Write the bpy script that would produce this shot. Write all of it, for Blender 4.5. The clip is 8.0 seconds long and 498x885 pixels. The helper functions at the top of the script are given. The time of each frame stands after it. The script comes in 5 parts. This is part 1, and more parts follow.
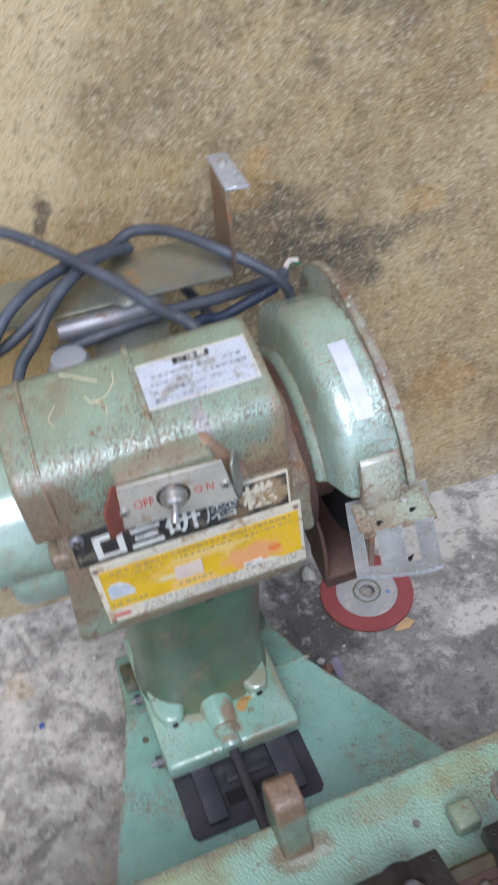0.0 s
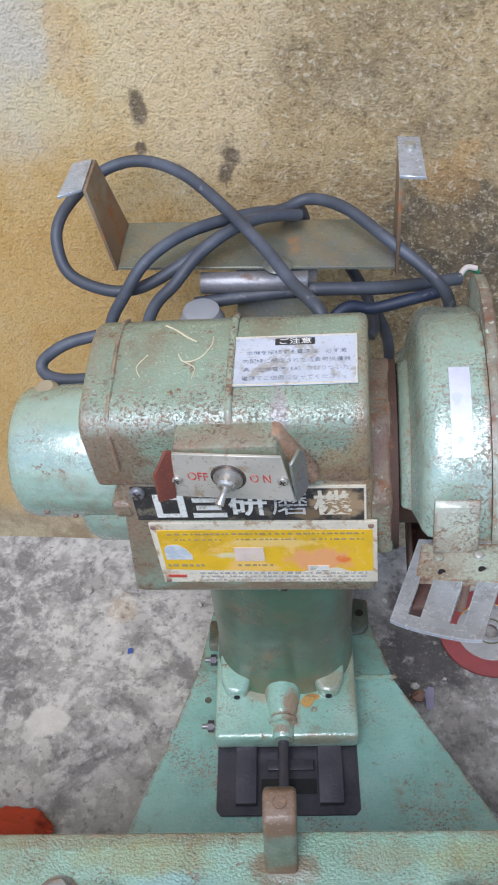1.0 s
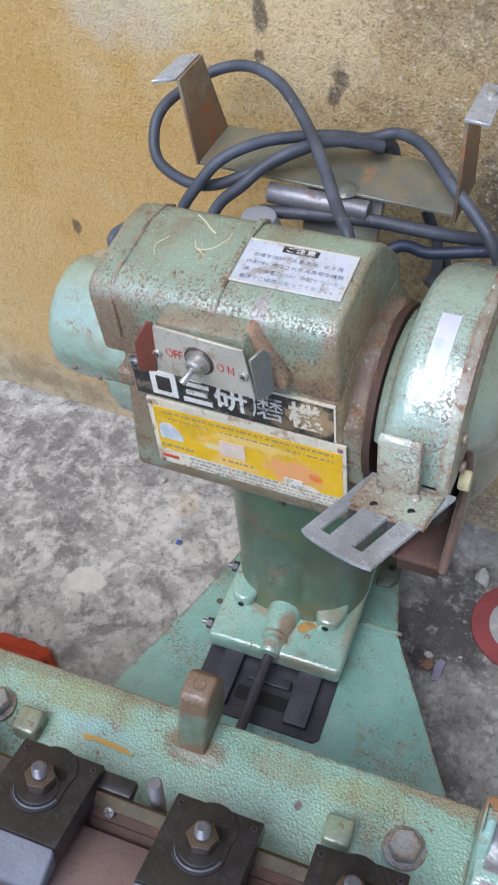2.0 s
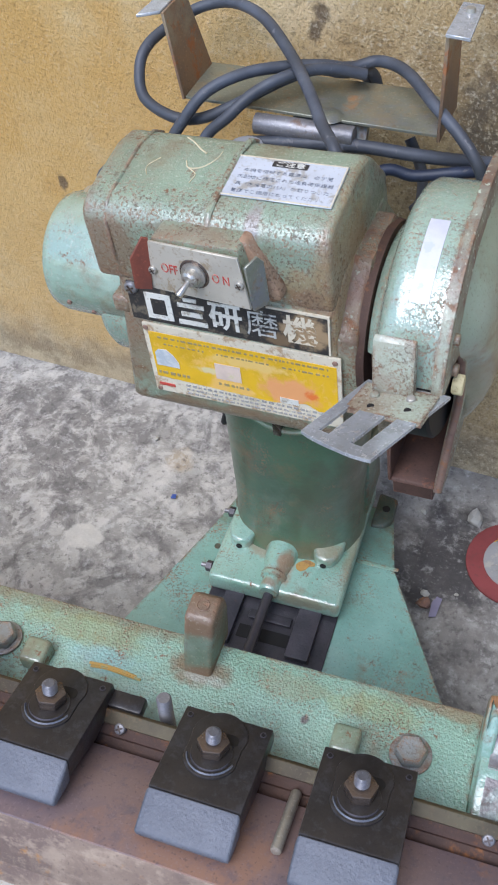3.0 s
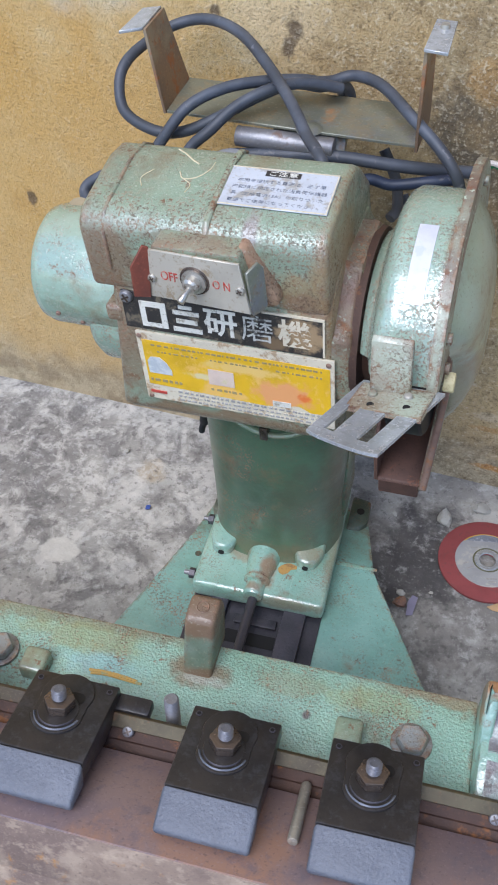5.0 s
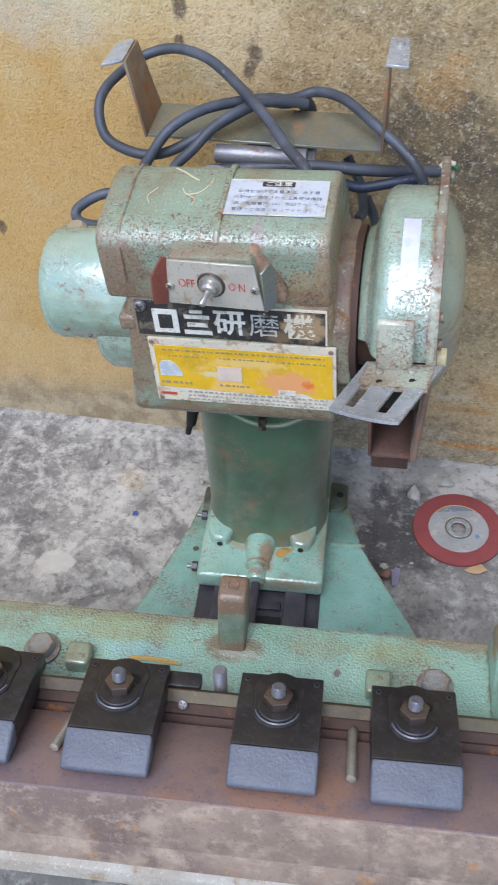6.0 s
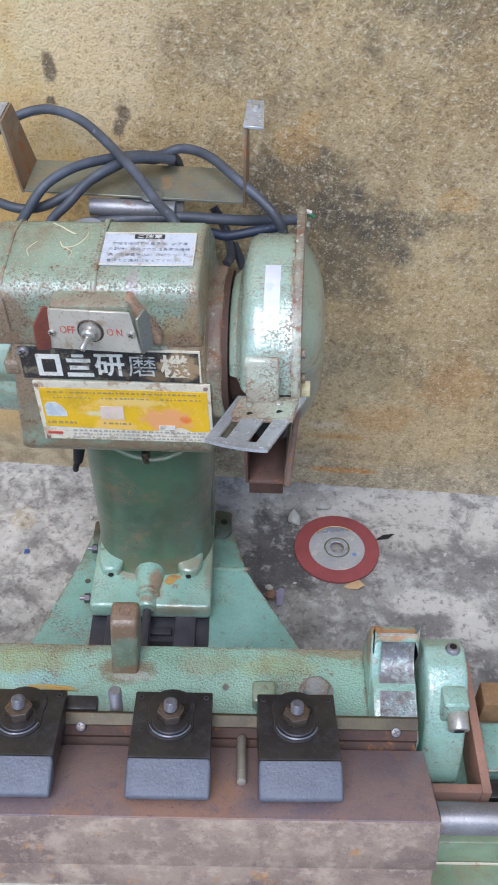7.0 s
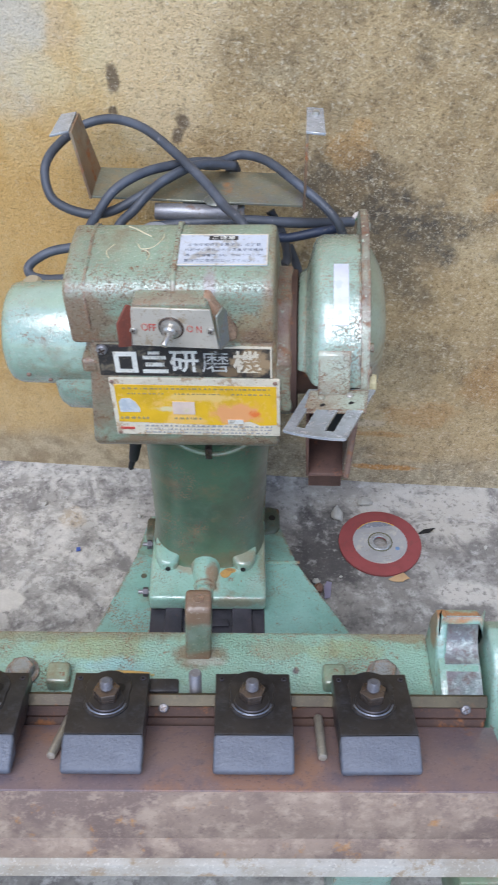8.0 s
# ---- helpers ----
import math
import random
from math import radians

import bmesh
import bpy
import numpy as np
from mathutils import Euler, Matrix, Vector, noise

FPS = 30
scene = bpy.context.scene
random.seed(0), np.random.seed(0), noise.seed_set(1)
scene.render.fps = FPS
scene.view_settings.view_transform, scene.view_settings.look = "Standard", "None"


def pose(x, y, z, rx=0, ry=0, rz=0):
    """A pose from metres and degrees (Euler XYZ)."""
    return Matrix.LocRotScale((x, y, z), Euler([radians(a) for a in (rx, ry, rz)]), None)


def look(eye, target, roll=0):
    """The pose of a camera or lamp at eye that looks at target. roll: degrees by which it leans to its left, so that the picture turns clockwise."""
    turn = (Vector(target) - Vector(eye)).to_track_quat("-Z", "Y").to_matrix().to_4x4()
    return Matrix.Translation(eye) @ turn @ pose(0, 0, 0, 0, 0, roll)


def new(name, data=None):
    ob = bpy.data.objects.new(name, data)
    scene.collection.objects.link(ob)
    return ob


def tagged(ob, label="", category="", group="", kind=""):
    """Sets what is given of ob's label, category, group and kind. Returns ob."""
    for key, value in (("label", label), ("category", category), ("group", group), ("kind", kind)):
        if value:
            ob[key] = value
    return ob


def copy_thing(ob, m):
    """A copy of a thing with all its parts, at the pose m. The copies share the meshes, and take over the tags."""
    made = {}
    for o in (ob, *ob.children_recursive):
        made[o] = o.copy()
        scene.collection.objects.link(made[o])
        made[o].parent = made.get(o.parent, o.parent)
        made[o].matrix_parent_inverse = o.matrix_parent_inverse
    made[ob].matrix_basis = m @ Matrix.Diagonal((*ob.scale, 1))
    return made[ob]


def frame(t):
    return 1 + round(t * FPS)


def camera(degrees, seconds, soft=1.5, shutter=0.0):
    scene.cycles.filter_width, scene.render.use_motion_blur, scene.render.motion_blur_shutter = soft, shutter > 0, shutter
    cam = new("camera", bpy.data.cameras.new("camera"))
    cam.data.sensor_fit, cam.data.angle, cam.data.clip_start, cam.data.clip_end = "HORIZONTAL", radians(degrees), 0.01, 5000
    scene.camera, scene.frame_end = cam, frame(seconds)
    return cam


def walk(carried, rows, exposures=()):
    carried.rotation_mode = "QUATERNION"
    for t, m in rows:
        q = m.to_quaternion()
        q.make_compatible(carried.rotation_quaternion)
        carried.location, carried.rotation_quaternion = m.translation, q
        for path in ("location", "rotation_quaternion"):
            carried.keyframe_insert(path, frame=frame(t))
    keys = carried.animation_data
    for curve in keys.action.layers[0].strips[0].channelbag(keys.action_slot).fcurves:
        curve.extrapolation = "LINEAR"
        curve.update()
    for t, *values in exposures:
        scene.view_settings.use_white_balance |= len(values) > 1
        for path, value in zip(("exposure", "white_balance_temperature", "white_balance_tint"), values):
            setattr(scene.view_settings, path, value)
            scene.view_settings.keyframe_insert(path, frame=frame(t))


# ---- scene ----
cam = camera(29.2, 8.0, soft=1.9, shutter=0.3)
PATH = [
    (0, (-0.019, -0.024, 0.941), (0.415, 1.299, -0.495), -4.8),
    (0.1, (-0.003, -0.037, 0.928), (0.360, 1.288, -0.528), -3.0),
    (0.2, (0.016, -0.047, 0.920), (0.311, 1.263, -0.559), -1.2),
    (0.3, (0.028, -0.047, 0.914), (0.270, 1.253, -0.587), -0.8),
    (0.5, (0.046, -0.04, 0.914), (0.159, 1.282, -0.582), -2.9),
    (0.7, (0.064, -0.020, 0.914), (0.058, 1.336, -0.557), -4.2),
    (0.8, (0.073, -0.013, 0.920), (0.028, 1.349, -0.545), -4.7),
    (1, (0.093, -0.008, 0.926), (-0.002, 1.351, -0.538), -4.6),
    (1.2, (0.126, -0.011, 0.928), (-0.075, 1.326, -0.545), -3.7),
    (2.3, (0.263, -0.039, 0.902), (-0.294, 1.165, -0.594), -4.2),
    (2.5, (0.263, -0.049, 0.896), (-0.273, 1.166, -0.6), -4.1),
    (3, (0.256, -0.079, 0.883), (-0.241, 1.151, -0.614), -4.8),
    (3.5, (0.259, -0.092, 0.881), (-0.2, 1.15, -0.618), -4.5),
    (4, (0.254, -0.106, 0.883), (-0.179, 1.146, -0.616), -4.0),
    (4.5, (0.239, -0.107, 0.891), (-0.191, 1.164, -0.592), -3.0),
    (4.7, (0.235, -0.103, 0.885), (-0.179, 1.176, -0.595), -2.4),
    (5.8, (0.161, -0.165, 0.919), (-0.07, 1.176, -0.547), -2.5),
    (6, (0.155, -0.182, 0.924), (-0.041, 1.172, -0.535), -1.9),
    (6.5, (0.155, -0.21, 0.949), (0.102, 1.187, -0.481), 1.3),
    (7, (0.166, -0.223, 0.964), (0.196, 1.196, -0.445), 2.2),
    (7.5, (0.156, -0.241, 0.972), (0.206, 1.188, -0.427), 1.8),
    (8, (0.104, -0.258, 0.975), (0.139, 1.176, -0.418), 1.6),
]
walk(cam, [(t, look(eye, target, roll)) for t, eye, target, roll in PATH], exposures=[(0.0, 0.36, 5980, 13), (1.2, 0.36, 5980, 13), (2.6, 0.42, 5980, 13), (8.0, 0.43, 5920, 12)])

# ---- light ----
world = bpy.data.worlds.new("sky")
world.use_nodes = True
scene.world = world
wn = world.node_tree
sky = wn.nodes.new("ShaderNodeTexSky")
sky.sky_type, sky.sun_disc = "NISHITA", False
SUN_UP, SUN_ROUND = 57.0, 200.0
sky.sun_elevation, sky.sun_rotation = radians(SUN_UP), radians(SUN_ROUND)
sky.air_density, sky.dust_density = 1.0, 1.0
wn.links.new(sky.outputs[0], wn.nodes["Background"].inputs[0])
wn.nodes["Background"].inputs[1].default_value = 0.15
sun_data = bpy.data.lights.new("sun", "SUN")
sun_data.energy, sun_data.angle, sun_data.color = 2.0, radians(42), (1.0, 0.985, 0.97)
sun = new("sun", sun_data)
sun.matrix_world = look((-0.74, -1.85, 3.55), (0, 0.2, 0.2))


# ---- materials ----
def srgb(r, g, b):
    return tuple(((c / 255 + 0.055) / 1.055) ** 2.4 if c > 10 else c / 3295 for c in (r, g, b)) + (1.0,)


class Nodes:
    """A node material with a running base colour, roughness, metal and bump height."""

    def __init__(self, name, base, rough=0.6, metal=0.0):
        self.m = bpy.data.materials.new(name)
        self.m.use_nodes = True
        self.t = self.m.node_tree
        self.bsdf = self.t.nodes["Principled BSDF"]
        self.co = self.t.nodes.new("ShaderNodeTexCoord").outputs["Object"]
        self.col, self.rough, self.metal, self.high, self.coat, self.coat_rough = base, rough, metal, None, None, 0.25
        self.seed = sum(ord(c) for c in name) % 37

    def put(self, sock, value):
        if hasattr(value, "is_output"):
            self.t.links.new(value, sock)
        else:
            sock.default_value = value

    def noise(self, scale, detail=4, rough=0.55, warp=0.0, stretch=(1, 1, 1)):
        mp = self.t.nodes.new("ShaderNodeMapping")
        self.seed += 1.7
        mp.inputs["Location"].default_value = (self.seed, self.seed * 0.7, -self.seed * 1.3)
        mp.inputs["Scale"].default_value = stretch
        self.t.links.new(self.co, mp.inputs[0])
        n = self.t.nodes.new("ShaderNodeTexNoise")
        n.inputs["Scale"].default_value, n.inputs["Detail"].default_value = scale, detail
        n.inputs["Roughness"].default_value, n.inputs["Distortion"].default_value = rough, warp
        self.t.links.new(mp.outputs[0], n.inputs["Vector"])
        return n.outputs[0]

    def cells(self, scale, stretch=(1, 1, 1)):
        mp = self.t.nodes.new("ShaderNodeMapping")
        mp.inputs["Scale"].default_value = stretch
        self.t.links.new(self.co, mp.inputs[0])
        n = self.t.nodes.new("ShaderNodeTexVoronoi")
        n.inputs["Scale"].default_value = scale
        self.t.links.new(mp.outputs[0], n.inputs["Vector"])
        return n.outputs["Distance"]

    def span(self, value, lo, hi, a=0.0, b=1.0):
        n = self.t.nodes.new("ShaderNodeMapRange")
        n.interpolation_type = "SMOOTHSTEP"
        self.put(n.inputs[0], value)
        for k, v in zip((1, 2, 3, 4), (lo, hi, a, b)):
            n.inputs[k].default_value = v
        return n.outputs[0]

    def calc(self, op, a, b=0.0):
        n = self.t.nodes.new("ShaderNodeMath")
        n.operation = op
        self.put(n.inputs[0], a), self.put(n.inputs[1], b)
        return n.outputs[0]

    def mixed(self, f, a, b):
        n = self.t.nodes.new("ShaderNodeMix")
        n.data_type = "RGBA"
        self.put(n.inputs[0], f), self.put(n.inputs[6], a), self.put(n.inputs[7], b)
        return n.outputs[2]

    def layer(self, mask, colour=None, rough=None, metal=None):
        if colour is not None:
            self.col = self.mixed(mask, self.col, colour)
        for key, value in (("rough", rough), ("metal", metal)):
            if value is not None:
                n = self.t.nodes.new("ShaderNodeMix")
                self.put(n.inputs[0], mask), self.put(n.inputs[2], self.rough if key == "rough" else self.metal), self.put(n.inputs[3], value)
                if key == "rough":
                    self.rough = n.outputs[0]
                else:
                    self.metal = n.outputs[0]
        return self

    def spots(self, scale, lo, hi, colour, rough=None, metal=None, detail=5, warp=0.4, stretch=(1, 1, 1)):
        return self.layer(self.span(self.noise(scale, detail, 0.6, warp, stretch), lo, hi), colour, rough, metal)

    def near(self, x, y, z, rx, ry, rz, ragged=0.4, scale=30, soft=0.55):
        """A ragged patch round a place, 1 inside it."""
        s = self.t.nodes.new("ShaderNodeVectorMath")
        s.operation = "SUBTRACT"
        self.t.links.new(self.co, s.inputs[0])
        s.inputs[1].default_value = (x, y, z)
        d = self.t.nodes.new("ShaderNodeVectorMath")
        d.operation = "DIVIDE"
        self.t.links.new(s.outputs[0], d.inputs[0])
        d.inputs[1].default_value = (rx, ry, rz)
        n = self.t.nodes.new("ShaderNodeVectorMath")
        n.operation = "LENGTH"
        self.t.links.new(d.outputs[0], n.inputs[0])
        wob = self.calc("MULTIPLY", self.calc("SUBTRACT", self.noise(scale, 6, 0.65), 0.5), ragged * 4)
        return self.span(self.calc("ADD", n.outputs["Value"], wob), 1.15, soft)

    def edge(self, radius):
        """1 along sharp edges, fading out within the radius."""
        bev = self.t.nodes.new("ShaderNodeBevel")
        bev.samples = 6
        bev.inputs["Radius"].default_value = radius
        geo = self.t.nodes.new("ShaderNodeNewGeometry")
        dot = self.t.nodes.new("ShaderNodeVectorMath")
        dot.operation = "DOT_PRODUCT"
        self.t.links.new(bev.outputs[0], dot.inputs[0])
        self.t.links.new(geo.outputs["Normal"], dot.inputs[1])
        return self.span(dot.outputs["Value"], 0.997, 0.93)

    def relief(self, value, strength, depth=0.001):
        n = self.t.nodes.new("ShaderNodeBump")
        n.inputs["Strength"].default_value, n.inputs["Distance"].default_value = strength, depth
        self.put(n.inputs["Height"], value)
        if self.high is not None:
            self.t.links.new(self.high, n.inputs["Normal"])
        self.high = n.outputs[0]
        return self

    def done(self):
        self.put(self.bsdf.inputs["Base Color"], self.col)
        self.put(self.bsdf.inputs["Roughness"], self.rough)
        self.put(self.bsdf.inputs["Metallic"], self.metal)
        if self.coat is not None:
            self.put(self.bsdf.inputs["Coat Weight"], self.coat)
            self.bsdf.inputs["Coat Roughness"].default_value = self.coat_rough
            self.bsdf.inputs["Coat IOR"].default_value = 2.0
            if self.high is not None:
                self.t.links.new(self.high, self.bsdf.inputs["Coat Normal"])
        if self.high is not None:
            self.t.links.new(self.high, self.bsdf.inputs["Normal"])
        return self.m


RUST, RUST_DARK, RUST_ORANGE = srgb(122, 82, 56), srgb(78, 52, 40), srgb(176, 112, 52)


def paint(name, a, b, rust=0.60, gloss=0.3, stain=0.52, wear=0.8, bump=0.22, grain=300, speck=0.60, chips=0.2, patches=(), reach=0.006, deep=0.0008, pits=0.8, coat=0.8, chip=(196, 204, 194), chip_scale=420, pit_from=0.46, coat_rough=0.25):
    """Old machine enamel: two shades, brown staining, fine rust specks, rubbed edges and a pebbled relief."""
    n = Nodes(name, a, gloss)
    n.layer(n.span(n.noise(16, 6, 0.6), 0.32, 0.68), b)
    n.layer(n.calc("MULTIPLY", n.span(n.noise(24, 7, 0.68), stain, stain + 0.22), 0.75), srgb(128, 110, 82), 0.5)
    n.layer(n.calc("MULTIPLY", n.span(n.noise(9, 5, 0.6), 0.5, 0.72), 0.35), srgb(176, 190, 180))
    n.layer(n.calc("MULTIPLY", n.span(n.noise(620, 3, 0.6), speck, speck + 0.10), 0.5), srgb(98, 82, 64), 0.7)
    n.layer(n.calc("MULTIPLY", n.span(n.noise(120, 6, 0.72), 0.56, 0.72), 0.45), srgb(112, 104, 80), 0.5)
    rusty = n.calc("MULTIPLY", n.span(n.noise(75, 7, 0.75), rust, rust + 0.08), 0.9)
    n.layer(rusty, RUST, 0.85)
    for px, py, pz, rx, ry, rz, k, tone in patches:
        n.layer(n.calc("MULTIPLY", n.near(px, py, pz, rx, ry, rz, 0.5, 55), k), tone, 0.6)
    n.layer(n.calc("MULTIPLY", n.span(n.noise(chip_scale, 3, 0.55), 0.60, 0.68), chips), srgb(*chip), 0.4)
    field = n.span(n.noise(15, 6, 0.66), pit_from, pit_from + 0.16)
    pit = n.calc("MULTIPLY", n.calc("MULTIPLY", n.span(n.noise(480, 4, 0.66), 0.50, 0.60), field), pits)
    n.layer(pit, n.mixed(n.span(n.noise(90, 3), 0.4, 0.6), srgb(102, 82, 66), srgb(146, 112, 88)), 0.8)
    if wear:
        worn = n.calc("MULTIPLY", n.edge(reach), n.span(n.noise(70, 6, 0.7), 0.62 - 0.3 * wear, 0.80 - 0.3 * wear))
        n.layer(worn, n.mixed(n.span(n.noise(160, 4), 0.42, 0.6), srgb(146, 116, 90), srgb(108, 76, 60)), 0.85)
    n.coat_rough = coat_rough
    n.coat = n.calc("MULTIPLY", n.calc("SUBTRACT", 1.0, n.calc("MAXIMUM", pit, rusty)), n.span(n.noise(30, 6, 0.65), 0.30, 0.60, coat * 0.35, coat))
    n.relief(n.noise(grain, 2), bump, deep)
    n.relief(n.noise(46, 5), 0.10, 0.002)
    n.relief(pit, 0.5, -0.0006)
    return n.done()


def iron(name, a, b, rough=0.55, metal=0.6, spot=0.60, tone=RUST, bump=0.3, scale=30, patch=None, veil=None, grain=420, deep=0.0008, edge=0.22, blot=0.8, drawn=(1, 1, 1)):
    n = Nodes(name, a, rough, metal)
    n.layer(n.span(n.noise(scale, 7, 0.62), 0.32, 0.68), b)
    if patch:
        n.layer(n.calc("MULTIPLY", n.span(n.noise(scale * 0.6, 7, 0.66, 0.4), 0.47, 0.60), blot), patch)
    if veil:
        n.layer(n.calc("MULTIPLY", n.span(n.noise(scale * 1.3, 8, 0.72, 0.0, drawn), 0.50, 0.64), 0.6), veil)
        n.layer(n.calc("MULTIPLY", n.span(n.noise(scale * 5, 7, 0.7, 0.0, drawn), 0.52, 0.66), 0.5), veil)
    n.layer(n.calc("MULTIPLY", n.span(n.noise(scale * 2.2, 7, 0.7), spot, spot + 0.12), 0.8), tone, 0.85, 0.1)
    n.layer(n.calc("MULTIPLY", n.span(n.noise(500, 3), 0.58, 0.68), 0.35), tuple(v * 1.6 for v in a[:3]) + (1,))
    n.layer(n.calc("MULTIPLY", n.span(n.noise(380, 3), 0.60, 0.70), 0.45), tuple(v * 0.5 for v in a[:3]) + (1,))
    n.layer(n.calc("MULTIPLY", n.edge(0.0012), edge), tuple(min(1, v * 1.9) for v in b[:3]) + (1,))
    n.relief(n.noise(grain, 3), bump, deep)
    n.relief(n.noise(60, 5), min(1.0, bump * 0.6), 0.0015)
    return n.done()


RIBPAINT = paint("rubbed_green_enamel", srgb(150, 166, 144), srgb(138, 146, 122), rust=0.57, wear=0.45, reach=0.004, gloss=0.3, stain=0.50, bump=0.6, pits=1.0, pit_from=0.40, patches=((0.034, -0.01, 0.075, 0.012, 0.03, 0.03, 0.7, srgb(166, 142, 122)), (-0.015, -0.01, 0.100, 0.04, 0.02, 0.006, 0.6, srgb(140, 118, 100))))
FLANGE = paint("rust_stained_green_enamel", srgb(134, 138, 116), srgb(114, 86, 74), rust=0.54, gloss=0.6, stain=0.48, wear=0.5, pits=1.0, pit_from=0.36, bump=0.6, chips=0.6, chip=(152, 166, 146), chip_scale=330, coat=0.15)
RIMRUST = paint("rusted_rim_edge", srgb(156, 164, 144), srgb(112, 88, 76), rust=0.55, gloss=0.6, stain=0.6, chips=1.0, chip=(184, 196, 176), chip_scale=250, pits=0.4, coat=0.4)
POST = paint("rubbed_post_enamel", srgb(78, 98, 70), srgb(64, 82, 58), rust=0.58, gloss=0.4, stain=0.46, bump=0.4, pits=1.0, patches=((0.0755, 0.253, 0.2850, 0.05, 0.05, 0.018, 0.95, srgb(118, 94, 72)), (0.0755, 0.240, 0.234, 0.03, 0.03, 0.010, 0.7, srgb(124, 90, 66)), (0.090, 0.26, 0.262, 0.008, 0.03, 0.03, 0.6, srgb(112, 88, 62))), chips=0.35, chip=(170, 164, 144), chip_scale=480, coat=0.3)
POSTMINT = paint("rubbed_mint_enamel", srgb(140, 160, 136), srgb(120, 138, 114), rust=0.55, gloss=0.35, stain=0.48, reach=0.005, bump=0.4)
MINT = paint("mint_enamel", srgb(148, 184, 168), srgb(128, 166, 148), rust=0.60, gloss=0.28, stain=0.53, bump=0.7, grain=300, wear=0.6, speck=0.60, deep=0.0012, pits=0.5, coat=1.0)
FOOT = paint("foot_enamel", srgb(146, 184, 168), srgb(126, 166, 148), rust=0.60, gloss=0.28, stain=0.52, bump=0.5, grain=300, wear=0.7, speck=0.60, deep=0.0012, pits=0.6, pit_from=0.5, coat=1.0, coat_rough=0.2, patches=((0.040, 0.440, 0.112, 0.014, 0.016, 0.014, 0.6, srgb(148, 122, 90)), (0.006, 0.412, 0.112, 0.010, 0.020, 0.012, 0.75, srgb(148, 106, 76)), (-0.003, 0.392, 0.108, 0.009, 0.007, 0.010, 0.7, srgb(140, 104, 80)), (0.03, 0.388, 0.098, 0.05, 0.004, 0.010, 0.5, srgb(140, 104, 74)), (-0.025, 0.432, 0.106, 0.014, 0.012, 0.010, 0.6, srgb(150, 120, 88)), (0.062, 0.45, 0.10, 0.006, 0.05, 0.012, 0.5, srgb(128, 110, 80))))
SADDLE = paint("saddle_enamel", srgb(148, 184, 168), srgb(128, 166, 148), rust=0.60, gloss=0.28, stain=0.53, bump=0.5, wear=0.6, deep=0.0012, pits=0.6, coat=1.0, patches=((0.305, 0.238, 0.290, 0.035, 0.012, 0.006, 0.95, srgb(172, 120, 72)), (0.284, 0.236, 0.270, 0.003, 0.016, 0.022, 0.8, srgb(166, 122, 80))))
BED = paint("bed_enamel", srgb(152, 189, 170), srgb(136, 173, 150), rust=0.60, gloss=0.3, stain=0.50, bump=1.0, grain=480, wear=0.8, speck=0.58, reach=0.008, deep=0.0012, pits=0.95, pit_from=0.45, coat=0.8, patches=((-0.05, 0.250, 0.234, 0.14, 0.010, 0.02, 0.55, srgb(126, 108, 70)), (-0.16, 0.235, 0.234, 0.08, 0.02, 0.02, 0.35, srgb(128, 118, 78)), (0.27, 0.250, 0.234, 0.06, 0.008, 0.02, 0.6, srgb(140, 104, 66)), (0.075, 0.228, 0.234, 0.024, 0.016, 0.02, 0.8, srgb(124, 98, 70)), (0.082, 0.222, 0.234, 0.020, 0.005, 0.02, 0.4, srgb(190, 198, 186)), (0.0, 0.215, 0.234, 0.04, 0.012, 0.02, 0.5, srgb(150, 196, 200)), (-0.02, 0.235, 0.234, 0.05, 0.015, 0.02, 0.5, srgb(150, 150, 96)), (0.15, 0.235, 0.234, 0.03, 0.012, 0.02, 0.35, srgb(150, 140, 96)), (0.21, 0.235, 0.234, 0.04, 0.012, 0.02, 0.4, srgb(160, 166, 110)), (0.163, 0.213, 0.234, 0.004, 0.005, 0.02, 0.9, srgb(104, 92, 96))))
BROWN, OCHRE = srgb(128, 102, 76), srgb(162, 124, 74)
HEAD = paint("olive_green_hammered_enamel", srgb(142, 164, 142), srgb(126, 142, 120), rust=0.58, gloss=0.24, stain=0.45, bump=0.6, grain=620, wear=0.8, chips=0.35, speck=0.60, reach=0.014, deep=0.0008, pits=0.8, pit_from=0.42, coat=1.0, coat_rough=0.36,
             patches=((-0.095, 0, 0.070, 0.034, 0.03, 0.040, 0.8, BROWN), (0.050, 0, 0.060, 0.016, 0.02, 0.022, 0.6, OCHRE), (0.0, 0.0, -0.078, 0.12, 0.03, 0.015, 0.9, BROWN), (-0.09, 0.0, 0.0, 0.022, 0.03, 0.07, 0.7, BROWN), (0.06, 0.0, 0.05, 0.03, 0.02, 0.012, 0.6, srgb(132, 92, 68)), (0.07, 0.02, 0.06, 0.012, 0.06, 0.06, 0.6, OCHRE), (-0.01, -0.01, 0.094, 0.05, 0.015, 0.006, 0.6, BROWN), (0.018, 0.004, 0.1, 0.006, 0.02, 0.012, 0.6, srgb(150, 130, 136))))
GUARD = paint("pale_green_enamel", srgb(160, 184, 166), srgb(146, 166, 148), rust=0.61, gloss=0.2, stain=0.54, speck=0.60, wear=0.8, chips=0.2, reach=0.006, bump=0.5, pits=0.75, pit_from=0.40, coat=1.0, coat_rough=0.17)
